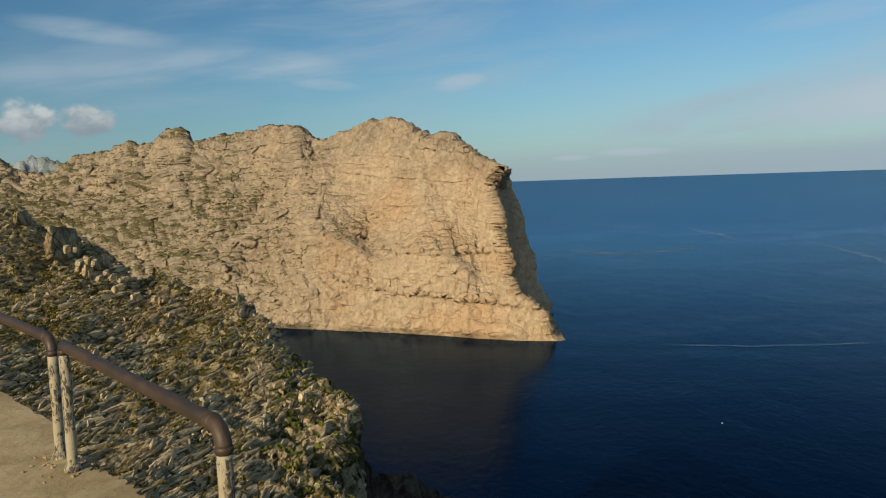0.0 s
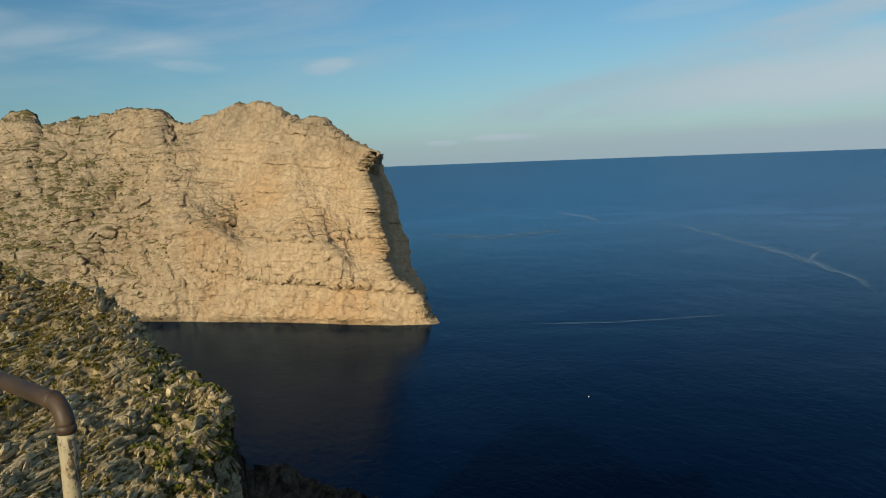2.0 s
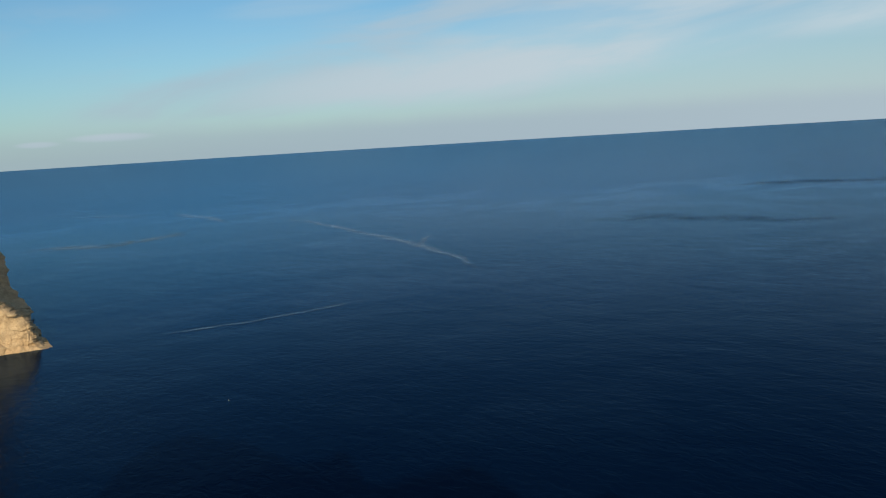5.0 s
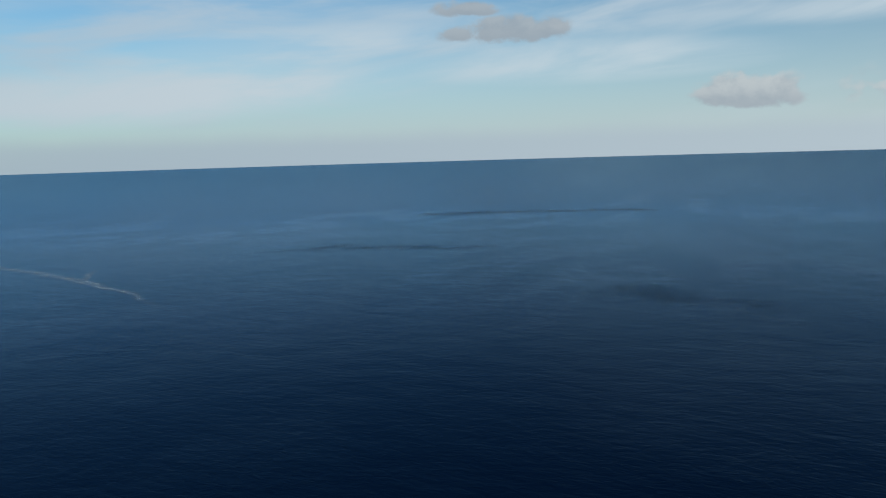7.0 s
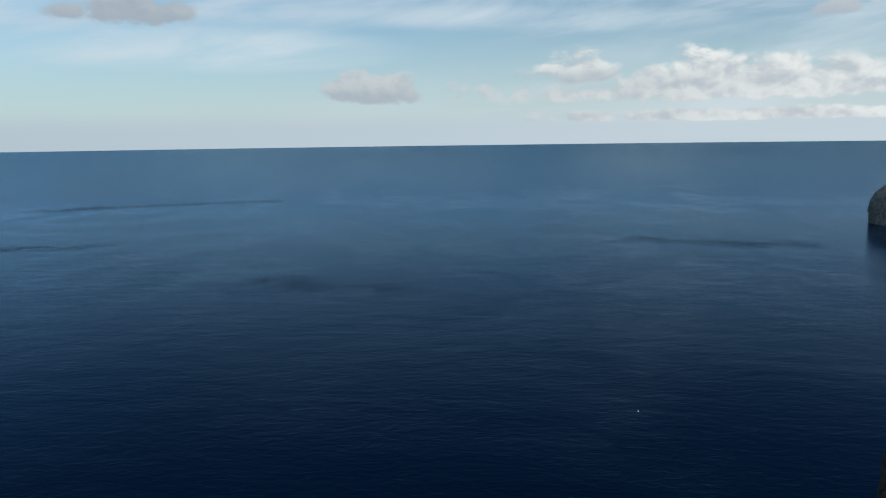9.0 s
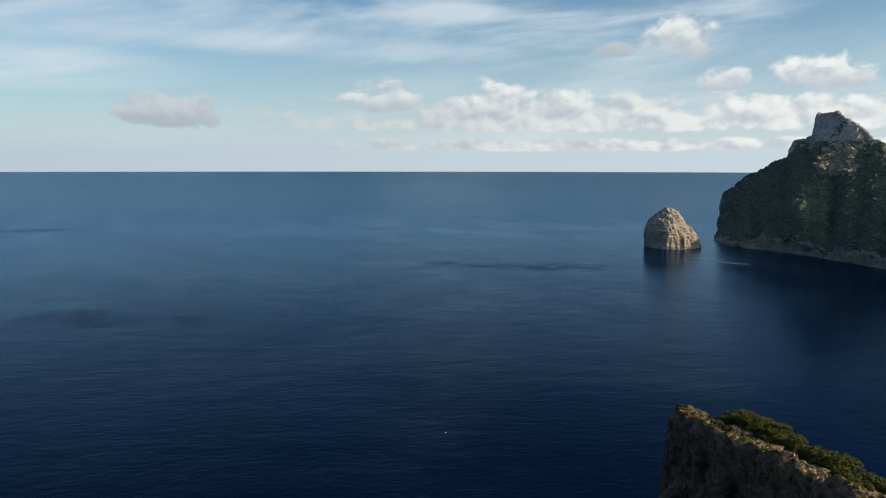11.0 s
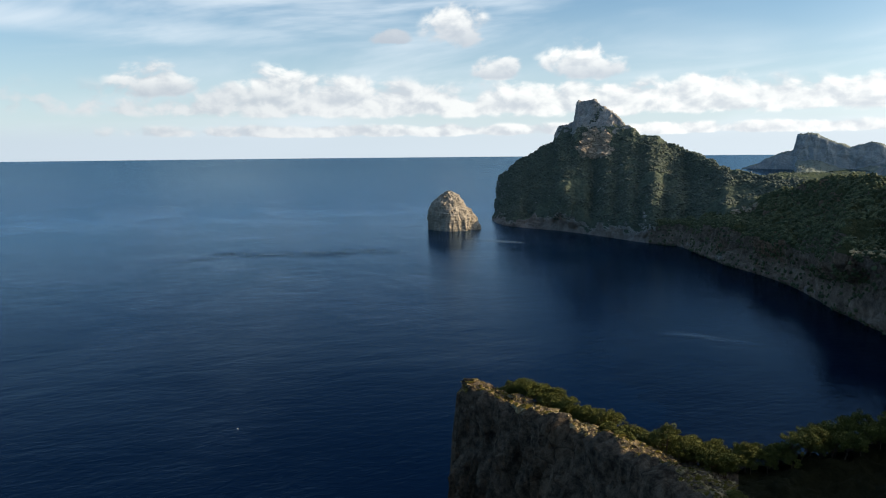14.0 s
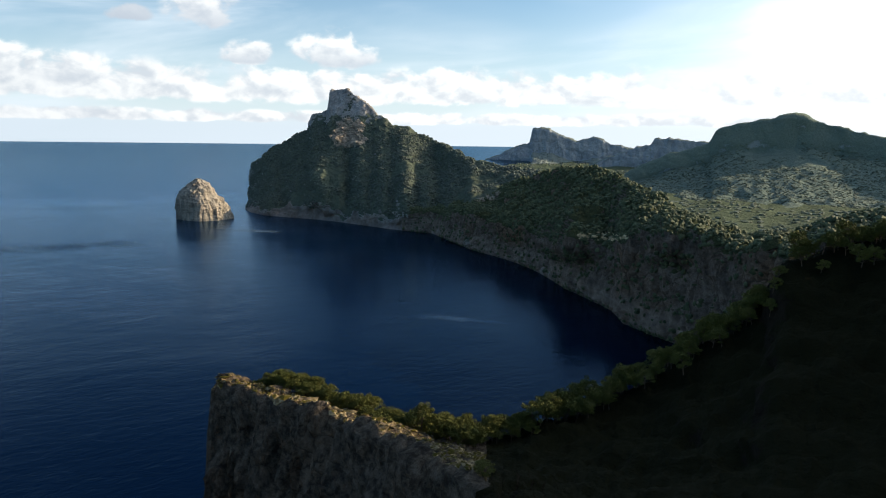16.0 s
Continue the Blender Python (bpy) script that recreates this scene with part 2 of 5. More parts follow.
        c = n.mix(n.math("MULTIPLY", wet, 0.75), c, n.mix(n.ramp(mid, 0.3, 0.7), tuple(0.5 * k for k in foot[2]), foot[2]))
    veg = n.ramp(veg, 1.14 - cover, 1.22 - cover)
    g = n.mix(fine, (green[0] * 0.55, green[1] * 0.6, green[2] * 0.6), (green[0] * 1.5, green[1] * 1.4, green[2] * 1.3))
    c = n.mix(veg, c, g)
    h = n.math("ADD", n.math("MULTIPLY", mid, 1.0), n.math("MULTIPLY", fine, 0.35))
    h = n.math("ADD", h, n.math("MULTIPLY", n.ramp(crack, 0.0, 0.12), 0.25))
    h = n.math("ADD", h, n.math("MULTIPLY", streak, flutes))
    finish(n, Base_Color=c, Roughness=0.95, Specular_IOR_Level=0.04, Normal=n.bump(h, 3.0 * size * bump, 0.9))
    return m


M_HEAD = rock_material("sunlit_limestone", (0.55, 0.425, 0.27), (0.385, 0.292, 0.185), (0.12, 0.11, 0.055), -0.1, 1.7, 0.5, 0.42, 0.75, lush=(-430, -60, 0.2), seams=0.4, flutes=0.5)
M_SLOPE = rock_material("karst_slope", (0.54, 0.45, 0.275), (0.12, 0.096, 0.055), (0.068, 0.06, 0.012), 0.36, 0.3, 0.9, 0.15, 0.6, strike=78, seams=0.9)
M_RIB = rock_material("weathered_ribs", (0.7, 0.59, 0.37), (0.28, 0.225, 0.13), (0.1, 0.085, 0.02), -0.5, 0.2, 0.9, 0.2, 0.5, strike=78, seams=0.8)
# the cape's green is paled and greyed in place of haze
M_CAPE = rock_material("cape_rock", (0.42, 0.405, 0.38), (0.26, 0.25, 0.235), (0.085, 0.108, 0.085), 0.62, 6.0, 0.45, 0.15, 0.4, bare=(0, 130, 1.0), seams=0.55, foot=(-178.0, 110.0, (0.25, 0.205, 0.172)))
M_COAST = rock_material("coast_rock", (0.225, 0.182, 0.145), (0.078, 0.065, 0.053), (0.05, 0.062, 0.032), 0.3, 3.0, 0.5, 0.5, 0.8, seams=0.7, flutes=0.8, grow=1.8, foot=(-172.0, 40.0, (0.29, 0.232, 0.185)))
# limestone darkened so that its colour carries the crag face's shade
M_CRAG = rock_material("shade_dark_rock", (0.185, 0.155, 0.118), (0.035, 0.03, 0.025), (0.07, 0.075, 0.025), -0.1, 0.32, 0.7, 0.25, 1.0, seams=0.5, flutes=1.3)
# near-black wooded ground: the slope's shade is put into its colour
M_WOOD = rock_material("shade_dark_ground", (0.024, 0.02, 0.014), (0.012, 0.0105, 0.0075), (0.010, 0.0115, 0.005), 0.4, 0.8, 0.7, 0.1, 0.5)
M_ISLET = rock_material("islet_rock", (0.44, 0.40, 0.335), (0.25, 0.23, 0.195), (0.07, 0.075, 0.04), -0.12, 4.0, 0.85, 0.3, 0.7, flutes=0.9)
# far rock and hills: blue-grey haze is put into the colours
M_RIDGE = rock_material("hazed_bare_rock", (0.36, 0.40, 0.43), (0.25, 0.285, 0.315), (0.2, 0.24, 0.23), 0.15, 9.0, 0.4, 0.05, 0.4, seams=0.3)
M_FAR = rock_material("hazed_hills", (0.33, 0.37, 0.38), (0.24, 0.285, 0.285), (0.145, 0.19, 0.165), 0.66, 9.0, 0.4, 0.05, 0.35, seams=0.2)


def leaf_material(name, a, b):
    m, n = material(name)
    geo = n.t.nodes.new("ShaderNodeNewGeometry")
    info = n.t.nodes.new("ShaderNodeObjectInfo")
    r = n.math("FRACT", n.math("ADD", geo.outputs["Random Per Island"], info.outputs["Random"]))
    c = n.mix(r, a, b)
    c = n.mix(n.ramp(n.noise(n.node("ShaderNodeTexCoord", out=3), 0.7, 3), 0.4, 0.65, 0.0, 0.5), c, (a[0] * 0.6, a[1] * 0.6, a[2] * 0.6))
    finish(n, Base_Color=c, Roughness=0.75, Specular_IOR_Level=0.25)
    return m


def bark_material():
    m, n = material("pine_bark")
    p = n.node("ShaderNodeTexCoord", out=3)
    a = n.noise(n.stretch(p, (6, 6, 1.5)), 1.0, 5, 0.65)
    finish(n, Base_Color=n.mix(a, (0.05, 0.035, 0.025), (0.17, 0.12, 0.085)), Roughness=0.9, Normal=n.bump(a, 0.05))
    return m


M_PINE = leaf_material("pine_needles", (0.066, 0.082, 0.015), (0.16, 0.165, 0.038))
M_SCRUB = leaf_material("dry_scrub", (0.07, 0.064, 0.013), (0.185, 0.155, 0.04))
M_WOODS = leaf_material("far_woods", (0.045, 0.062, 0.03), (0.105, 0.125, 0.06))
# heath and hill woods lightened and greyed to stand in for haze
M_HEATH = leaf_material("hazed_heath", (0.072, 0.094, 0.076), (0.118, 0.14, 0.11))
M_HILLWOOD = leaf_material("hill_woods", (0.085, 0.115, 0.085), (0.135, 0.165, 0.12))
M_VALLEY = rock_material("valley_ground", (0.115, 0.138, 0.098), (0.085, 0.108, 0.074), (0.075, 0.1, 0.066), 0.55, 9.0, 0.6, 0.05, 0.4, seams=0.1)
M_BARK = bark_material()


def sea_material():
    m, n = material("sea_water")
    p = n.node("ShaderNodeTexCoord", out=3)
    small = n.noise(n.stretch(p, (0.16, 0.09, 0.2)), 1.0, 4, 0.62, 0.5)
    swell = n.noise(n.stretch(p, (0.028, 0.016, 0.03)), 1.0, 3, 0.5, 0.3)
    wind = n.noise(n.stretch(p, (0.0022, 0.0034, 0.001)), 1.0, 5, 0.6, 1.2)
    patch = n.noise(n.stretch(p, (0.0011, 0.0009, 0.001)), 1.0, 3, 0.5, 0.5)
    calm = n.math("MULTIPLY", n.ramp(wind, 0.4, 0.62), n.ramp(patch, 0.35, 0.6, 0.4, 1.0))
    # far: the sheen is paled with distance to stand in for haze
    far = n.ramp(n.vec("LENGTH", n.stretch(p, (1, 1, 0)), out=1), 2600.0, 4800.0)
    h = n.math("ADD", n.math("MULTIPLY", small, 0.55), swell)
    c = n.mix(calm, (0.0002, 0.0036, 0.017), (0.0003, 0.0044, 0.019))
    normal = n.bump(h, 1.6, n.ramp(calm, 0, 1, 0.36, 0.5))
    body = n.node("ShaderNodeBsdfDiffuse", Color=c, Normal=normal)
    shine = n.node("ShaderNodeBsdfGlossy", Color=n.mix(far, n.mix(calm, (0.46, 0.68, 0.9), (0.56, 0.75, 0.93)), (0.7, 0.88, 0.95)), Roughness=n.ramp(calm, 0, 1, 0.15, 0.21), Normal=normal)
    mixer = n.t.nodes.new("ShaderNodeMixShader")
    gloss = n.node("ShaderNodeFresnel", IOR=n.math("ADD", n.ramp(calm, 0, 1, 1.1, 1.12), n.math("MULTIPLY", far, 0.2)), Normal=normal)
    n.put(gloss, mixer.inputs[0])
    n.put(body, mixer.inputs[1]), n.put(shine, mixer.inputs[2])
    n.node("ShaderNodeOutputMaterial", Surface=mixer.outputs[0])
    return m


M_SEA = sea_material()


def concrete_material():
    m, n = material("worn_concrete")
    p = n.node("ShaderNodeTexCoord", out=3)
    a, b = n.noise(p, 2.2, 7, 0.7, 0.6), n.noise(p, 30, 5, 0.72)
    c = n.mix(n.ramp(a, 0.35, 0.65), (0.29, 0.22, 0.11), (0.43, 0.34, 0.195))
    c = n.mix(n.ramp(b, 0.5, 0.7, 0.0, 0.7), c, (0.2, 0.15, 0.085))
    h = n.math("ADD", n.math("MULTIPLY", a, 1.0), n.math("MULTIPLY", b, 0.2))
    finish(n, Base_Color=c, Roughness=0.92, Specular_IOR_Level=0.2, Normal=n.bump(h, 0.02, 0.8))
    return m


def pipe_material():
    """Bare brown steel, rusty and rubbed smooth."""
    m, n = material("rusty_steel")
    p = n.node("ShaderNodeTexCoord", out=3)
    a, b = n.noise(p, 9, 5, 0.65), n.noise(p, 70, 4, 0.7)
    c = n.mix(n.ramp(a, 0.35, 0.7), (0.034, 0.024, 0.016), (0.066, 0.042, 0.025))
    c = n.mix(n.ramp(b, 0.6, 0.75, 0.0, 0.5), c, (0.13, 0.065, 0.03))
    finish(n, Base_Color=c, Roughness=n.ramp(a, 0.3, 0.7, 0.45, 0.62), Metallic=0.05, Normal=n.bump(b, 0.002, 0.5))
    return m


def post_material():
    """Cream paint that flakes off dark iron."""
    m, n = material("flaking_cream_paint")
    p = n.node("ShaderNodeTexCoord", out=3)
    a = n.noise(n.stretch(p, (1, 1, 0.4)), 60, 7, 0.78, 0.3)
    b = n.noise(p, 7, 3, 0.5)
    f = n.ramp(n.math("ADD", a, n.math("MULTIPLY", n.math("SUBTRACT", b, 0.5), 0.6)), 0.515, 0.55)
    c = n.mix(f, (0.34, 0.3, 0.2), (0.045, 0.04, 0.033))
    c = n.mix(n.ramp(n.noise(p, 20, 4, 0.6), 0.55, 0.75, 0.0, 0.6), c, (0.24, 0.14, 0.06))
    finish(n, Base_Color=c, Roughness=0.7, Normal=n.bump(f, 0.002, -0.7))
    return m


M_CONC, M_PIPE, M_POST = concrete_material(), pipe_material(), post_material()

# ---- shapes ----


def rough(p, seed=0):
    """Smooth random values in -1..1 at the points p (n x 3)."""
    p = np.asarray(p, float)
    i = np.floor(p).astype(np.int64)
    f = p - i
    f = f * f * f * (f * (f * 6 - 15) + 10)
    out = np.zeros(len(p))
    for dx in (0, 1):
        for dy in (0, 1):
            for dz in (0, 1):
                k = (i[:, 0] + dx) * 73856093 ^ (i[:, 1] + dy) * 19349663 ^ (i[:, 2] + dz) * 83492791 ^ (seed * 2654435761)
                k = (k ^ (k >> 13)) * 1274126177 & 0x7FFFFFFF
                k = (k ^ (k >> 15)) * 668265263 & 0x7FFFFFFF
                v = (k & 0xFFFF) / 32767.5 - 1
                out += v * np.where(dx, f[:, 0], 1 - f[:, 0]) * np.where(dy, f[:, 1], 1 - f[:, 1]) * np.where(dz, f[:, 2], 1 - f[:, 2])
    return out


def fbm(p, size, octaves=5, gain=0.5, ridged=False, seed=0):
    """Layered noise; size: metres of its largest bumps."""
    q, amp, out = np.asarray(p, float) / size, 1.0, 0.0
    for o in range(octaves):
        v = rough(q, seed + o)
        out = out + amp * ((1 - 2 * np.abs(v)) if ridged else v)
        q, amp = q * 2.03 + 17.3, amp * gain
    return out


def grid(name, P, material, parent=None, smooth=True, loop=False):
    """A sheet from an array of places, rows x columns x 3."""
    r, c = P.shape[:2]
    idx = np.arange(r * c).reshape(r, c)
    if loop:
        idx = np.concatenate([idx, idx[:, :1]], 1)
    q = np.stack([idx[:-1, :-1], idx[:-1, 1:], idx[1:, 1:], idx[1:, :-1]], -1).reshape(-1, 4)
    me = bpy.data.meshes.new(name)
    me.from_pydata(P.reshape(-1, 3).tolist(), [], q.tolist())
    me.polygons.foreach_set("use_smooth", [smooth] * len(q))
    me.materials.append(material)
    ob = new(name, me)
    ob.parent = parent
    return ob


def land(name, P, material, cuts):
    """A landform of several parts: cuts are (part, first row, last row), sharing their border rows."""
    root = new(name)
    for nm, a, b in cuts:
        grid(nm, P[a:b + 1], material, root)
    return root


def polar(az, d, z):
    a = np.radians(az)
    return np.stack([-np.sin(a) * d, np.cos(a) * d, z], -1)


def table(x, pairs):
    """Piecewise linear in (x, value) pairs, given in falling or rising x."""
    pairs = sorted(pairs)
    return np.interp(x, [p[0] for p in pairs], [p[1] for p in pairs])


def tan(e):
    return np.tan(np.radians(e))


def lumps(P, out, amount, size, octaves=6, gain=0.52, seed=0, flute=0.35, beds=0.0, dip=0.2):
    """Pushes the sheet P along the directions out by rocky noise, with upright flutes."""
    flat = P.reshape(-1, 3)
    v = fbm(flat, size, octaves, gain, True, seed) * 0.5 + fbm(flat, size * 0.6, 4, 0.5, False, seed + 11) * 0.6
    v = v + flute * fbm(flat * (1, 1, 0.22), size * 0.3, 4, 0.6, True, seed + 23)
    if beds:
        level = flat[:, 2] + dip * flat[:, 0] + 0.12 * size * fbm(flat, size * 1.5, 2, 0.5, False, seed + 37)
        q = np.stack([flat[:, 0] / 9, flat[:, 1] / 9, level], -1)
        v = v + beds * fbm(q, size * 0.16, 3, 0.6, True, seed + 41)
    return P + out * (v.reshape(P.shape[:2]) * amount)[..., None]


def normals(P):
    n = np.cross(np.gradient(P, axis=1), np.gradient(P, axis=0))
    return n / np.maximum(np.linalg.norm(n, axis=-1, keepdims=True), 1e-9)


SHEETS = {}

# ---- sea ----
rr = np.concatenate([[0.5], np.geomspace(20, 4860, 70)])
aa = np.linspace(0, 360, 180, endpoint=False)
A2, R2 = np.meshgrid(aa, rr)
# far out the sheet bends up to meet the true horizon, which lies beyond the reach of the lens
def sea_level(r):
    return SEA + (H - 4860 * math.tan(radians(0.45))) * np.clip((r - 2700) / (4860 - 2700), 0, 1) ** 1.7


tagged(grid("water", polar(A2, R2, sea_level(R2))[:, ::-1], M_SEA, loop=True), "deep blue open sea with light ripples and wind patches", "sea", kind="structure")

# ---- headland across the first bay ----
CREST_A = [(60, 1.5), (34, 2.0), (29.3, 1.93), (28.3, 1.1), (26.6, 0.9), (25.3, 1.62), (24, 2.19), (22.6, 2.28), (21.5, 2.83), (21, 2.63), (19.7, 2.87), (18.9, 3.75), (18.2, 3.9), (17.7, 2.83), (16.4, 2.92), (14, 3.39),
           (12, 3.8), (10.9, 3.75), (10.3, 3.9), (9.5, 2.77), (7.7, 2.65), (6.9, 3.2), (5.2, 3.74), (3.5, 4.22), (2.3, 3.78), (1.1, 2.68), (0.1, 2.85), (-0.5, 2.9), (-1.7, 2.14), (-3.4, 0.95), (-4.4, 0.61), (-5.1, 0.13)]


def headland():
    nu, nv = 760, 340
    v = np.linspace(0, 1, nv)[:, None]
    u = np.linspace(0, 1, nu)[None, :]
    el_end = -12.1 + v * 12.2
    ragged = fbm(np.stack([el_end.ravel(), 0 * el_end.ravel(), 0 * el_end.ravel()], -1), 1.6, 5, 0.6, True, 301)[:, None]
    az_r = table(el_end, [(-12.1, -9.1), (-11.9, -8.8), (-11.2, -8.2), (-9.5, -7.2), (-7.9, -6.65), (-5.8, -6.3), (-3.7, -5.7), (-1.6, -5.35), (0.13, -5.0)]) - 0.06 * ragged
    az_lit = table(el_end, [(-12.1, -8.2), (-9.7, -7.0), (-8.9, -5.6), (-7.8, -4.65), (-5.3, -4.4), (-3.2, -4.05), (-1.6, -3.7), (0.05, -4.6)]) + 0.11 * np.roll(ragged, 40, 0)
    az = 42 + u * (az_r - 42)
    az_top = 42 + u * (-5.1 - 42)
    d_w = table(42 + u * (-9.2 - 42), [(42, 1500), (25, 1230), (13.2, 1116), (7.9, 1053), (1.6, 996), (-2.6, 960), (-5.9, 940), (-9.2, 936)])
    el_w = -np.degrees(np.arctan((H + 2) / d_w))
    el_c = table(az_top, CREST_A)
    el_s = sum(table(az_top + o, CREST_A) for o in np.linspace(-3.5, 3.5, 15)) / 15
    el = el_w + v * (el_s - el_w) + (el_c - el_s) * v ** 6
    deep = table(az_top, [(42, 700), (25, 560), (15, 420), (5, 300), (-2, 220), (-5.1, 120)])
    # lower cliff, a ledge of scree and a steep upper face
    ledge = 0.40 + 0.05 * np.sin(az_top * 0.8) + 0.09 * np.clip((az_top - 4) / 8, -0.6, 1)
    g = 0.2 * np.clip(v / ledge, 0, 1) + 0.8 * np.clip((v - ledge) / (1 - ledge), 0, 1) ** 0.9
    k = np.clip((az_top - 8) / 12, 0, 1)
    g = g * (1 - k) + k * (0.25 * v + 0.75 * v ** 1.3)
    # the slope to the left climbs in broken steps of crag and ledge
    wob = fbm(np.stack([(az_top + 0 * v).ravel() * 0.33, (v + 0 * az_top).ravel() * 3, 0 * (v + az_top).ravel()], -1), 1.0, 4, 0.6, False, 391).reshape(nv, nu)
    G = g * 7 + 1.1 * wob
    stair = (np.floor(G) + np.clip((G - np.floor(G) - 0.5) / 0.5, 0, 1) - 1.1 * wob) / 7
    g = g + (stair - g) * 0.38 * np.clip((az_top - 7) / 8, 0, 1) * np.clip(v * 6, 0, 1) * np.clip((1 - v) * 12, 0, 1)
    d = d_w + deep * g
    # caves and gashes: yaw, height, half widths, depth
    for a, e, wa, we, deepness in [(5.8, -4.2, 0.28, 0.3, 16), (2.0, -5.1, 0.12, 0.3, 18), (0.2, -5.3, 0.7, 0.12, 12), (12.0, -6.6, 0.16, 1.0, 18), (11.7, -8.0, 0.12, 0.9, 14), (7.2, 0.8, 0.1, 0.4, 14), (3.6, -5.2, 0.4, 0.14, 12),
                                   (6.4, -9.2, 0.12, 0.9, 9), (-0.8, -7.0, 0.35, 0.2, 10), (8.6, -1.4, 0.6, 0.12, 12), (14.8, -3.2, 0.3, 0.25, 14), (-3.3, -5.6, 0.5, 0.15, 12), (10.5, 1.6, 0.14, 0.5, 12), (16.5, 0.4, 0.2, 0.6, 14)]:
        d = d + deepness * np.exp(-((az - a) / wa) ** 2 - ((el - e) / we) ** 2)
    # two long ledges that overhang, falling to the right
    for line, lip in [([(9, -3.0), (7.6, -3.4), (5.6, -4.4), (3.5, -5.3), (-0.2, -5.6), (-5, -5.5)], 8.0), ([(7.5, -7.2), (5.7, -7.7), (0.7, -8.7), (-3.9, -9.3), (-8, -10.0)], 9.0)]:
        wob = fbm(np.stack([az.ravel() * 1.3, 0 * az.ravel(), 0 * az.ravel()], -1), 1.0, 4, 0.6, False, 311).reshape(az.shape)
        over = el - table(az, line) - 0.16 * wob
        there = np.clip((line[0][0] - az) / 1.5, 0, 1) * np.clip(0.65 + wob, 0.1, 1)
        d = d - lip * there * np.where(over > 0, np.exp(-over / 0.75), np.exp(over / 0.05))
    # thin weak beds weathered back into broken grooves
    z = EYE + d * tan(el)
    q = np.stack([az.ravel() * 16.5, 0 * az.ravel(), z.ravel()], -1)
    level = z - 0.12 * az * 16.5 + 7 * fbm(q, 60, 3, 0.5, False, 321).reshape(az.shape)
    for gap, cutback, seed in ((37.0, 3.2, 331), (13.0, 0.6, 341)):
        frac = np.abs(level / gap - np.round(level / gap)) * gap
        patchy = np.clip(fbm(q * (1, 1, 2.5), 45, 3, 0.6, False, seed).reshape(az.shape) * 1.6 + 0.1, 0, 1)
        d = d + cutback * patchy * np.exp(-(frac / 1.3) ** 2)
    turn = np.clip((az_lit - az) / np.maximum(az_lit - az_r, 0.05), 0, 1)
    room = np.maximum(H / np.tan(np.radians(np.maximum(-el, 0.05))) - d, 0)
    # a deep shaded recess at the end, and a last buttress beyond it
    d = d + np.minimum(190, 0.88 * room) * np.clip(turn / 0.5, 0, 1) + np.minimum(40, 0.1 * room) * np.clip((turn - 0.5) / 0.5, 0, 1)
    P = polar(az, d, EYE + d * tan(el))
    # the far side, down to the sea again
    w = np.linspace(0.04, 1, 26)[:, None]
    db = d[-1:] + w * 420
    zb = P[-1:, :, 2] * (1 - w ** 1.3) + (SEA - 4) * w ** 1.3
    back = polar(np.broadcast_to(az[-1:], db.shape), db, zb)
    P = np.concatenate([P, back])
    n = normals(P)
    n[..., 2] *= 0.4
    amt = np.concatenate([np.broadcast_to(np.clip(v / 0.04, 0.15, 1), (nv, nu)), np.ones((26, nu))])
    f = P.reshape(-1, 3)
    calm = np.clip(0.5 + 0.9 * fbm(f, 120, 3, 0.5, False, 351), 0.12, 1)
    west = np.maximum(np.clip((-f[:, 0] - 60) / 200, 0, 1), 0.7 * np.clip((f[:, 2] - 10) / 40, 0, 1))
    steep = np.clip(0.2 + 1.3 * fbm(f, 90, 2, 0.5, False, 361), 0, 1) * np.clip((-70 - f[:, 2]) / 30, 0, 1)
    lift = 4.0 * fbm(f, 130, 3, 0.5, True, 3) + 4.5 * fbm(f * (1, 1, 0.33), 55, 4, 0.55, True, 7) + 3.3 * calm * fbm(f, 34, 5, 0.6, True, 13) + 1.0 * fbm(f, 9, 3, 0.6, True, 17)
    lift = lift + west * (7.0 * fbm(f * (1, 1, 0.7), 42, 5, 0.6, True, 23) + 1.8 * fbm(f, 12, 3, 0.6, True, 27)) + 1.7 * steep * fbm(f * (1, 1, 0.1), 13, 4, 0.6, True, 29)
    flat = P + n * lift.reshape(P.shape[:2])[..., None]
    P = P + (flat - P) * amt[..., None]
    # ragged skyline
    P[nv - 40:nv + 6, :, 2] += (fbm(P[nv - 40:nv + 6].reshape(-1, 3), 17, 4, 0.65, True, 9) * 3.2).reshape(46, nu) * np.concatenate([np.linspace(0, 1, 40), np.linspace(1, 0, 6)])[:, None]
    SHEETS["headland"] = P[:nv, :]
    return land("headland", P, M_HEAD, [("sea_cliff", 0, 150), ("upper_face", 150, 292), ("crest", 292, nv + 3), ("back_slope", nv + 3, len(P) - 1)])


tagged(headland(), "sunlit tan limestone headland with steep sea cliffs and sparse scrub", "headland")

# ridge far behind it, its blue haze put into the rock colour
az = np.linspace(36, 18, 120)[None, :]
v = np.linspace(0, 1, 24)[:, None]
el_c = table(az, [(36, 0.6), (30, 1.3), (28.4, 1.66), (26.7, 2.06), (25.4, 1.6), (24, 1.1), (18, 0.2)]) + 0.06 * np.sin(az * 9) + 0.04 * np.sin(az * 23)
d = 3300 + 500 * v
P = polar(az + 0 * v, d, (SEA - 5) * (1 - v) + v * (EYE + d * tan(el_c)))
P = lumps(P, normals(P), 30, 300, 5, 0.5, 5)
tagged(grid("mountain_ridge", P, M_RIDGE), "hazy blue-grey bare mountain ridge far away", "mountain")

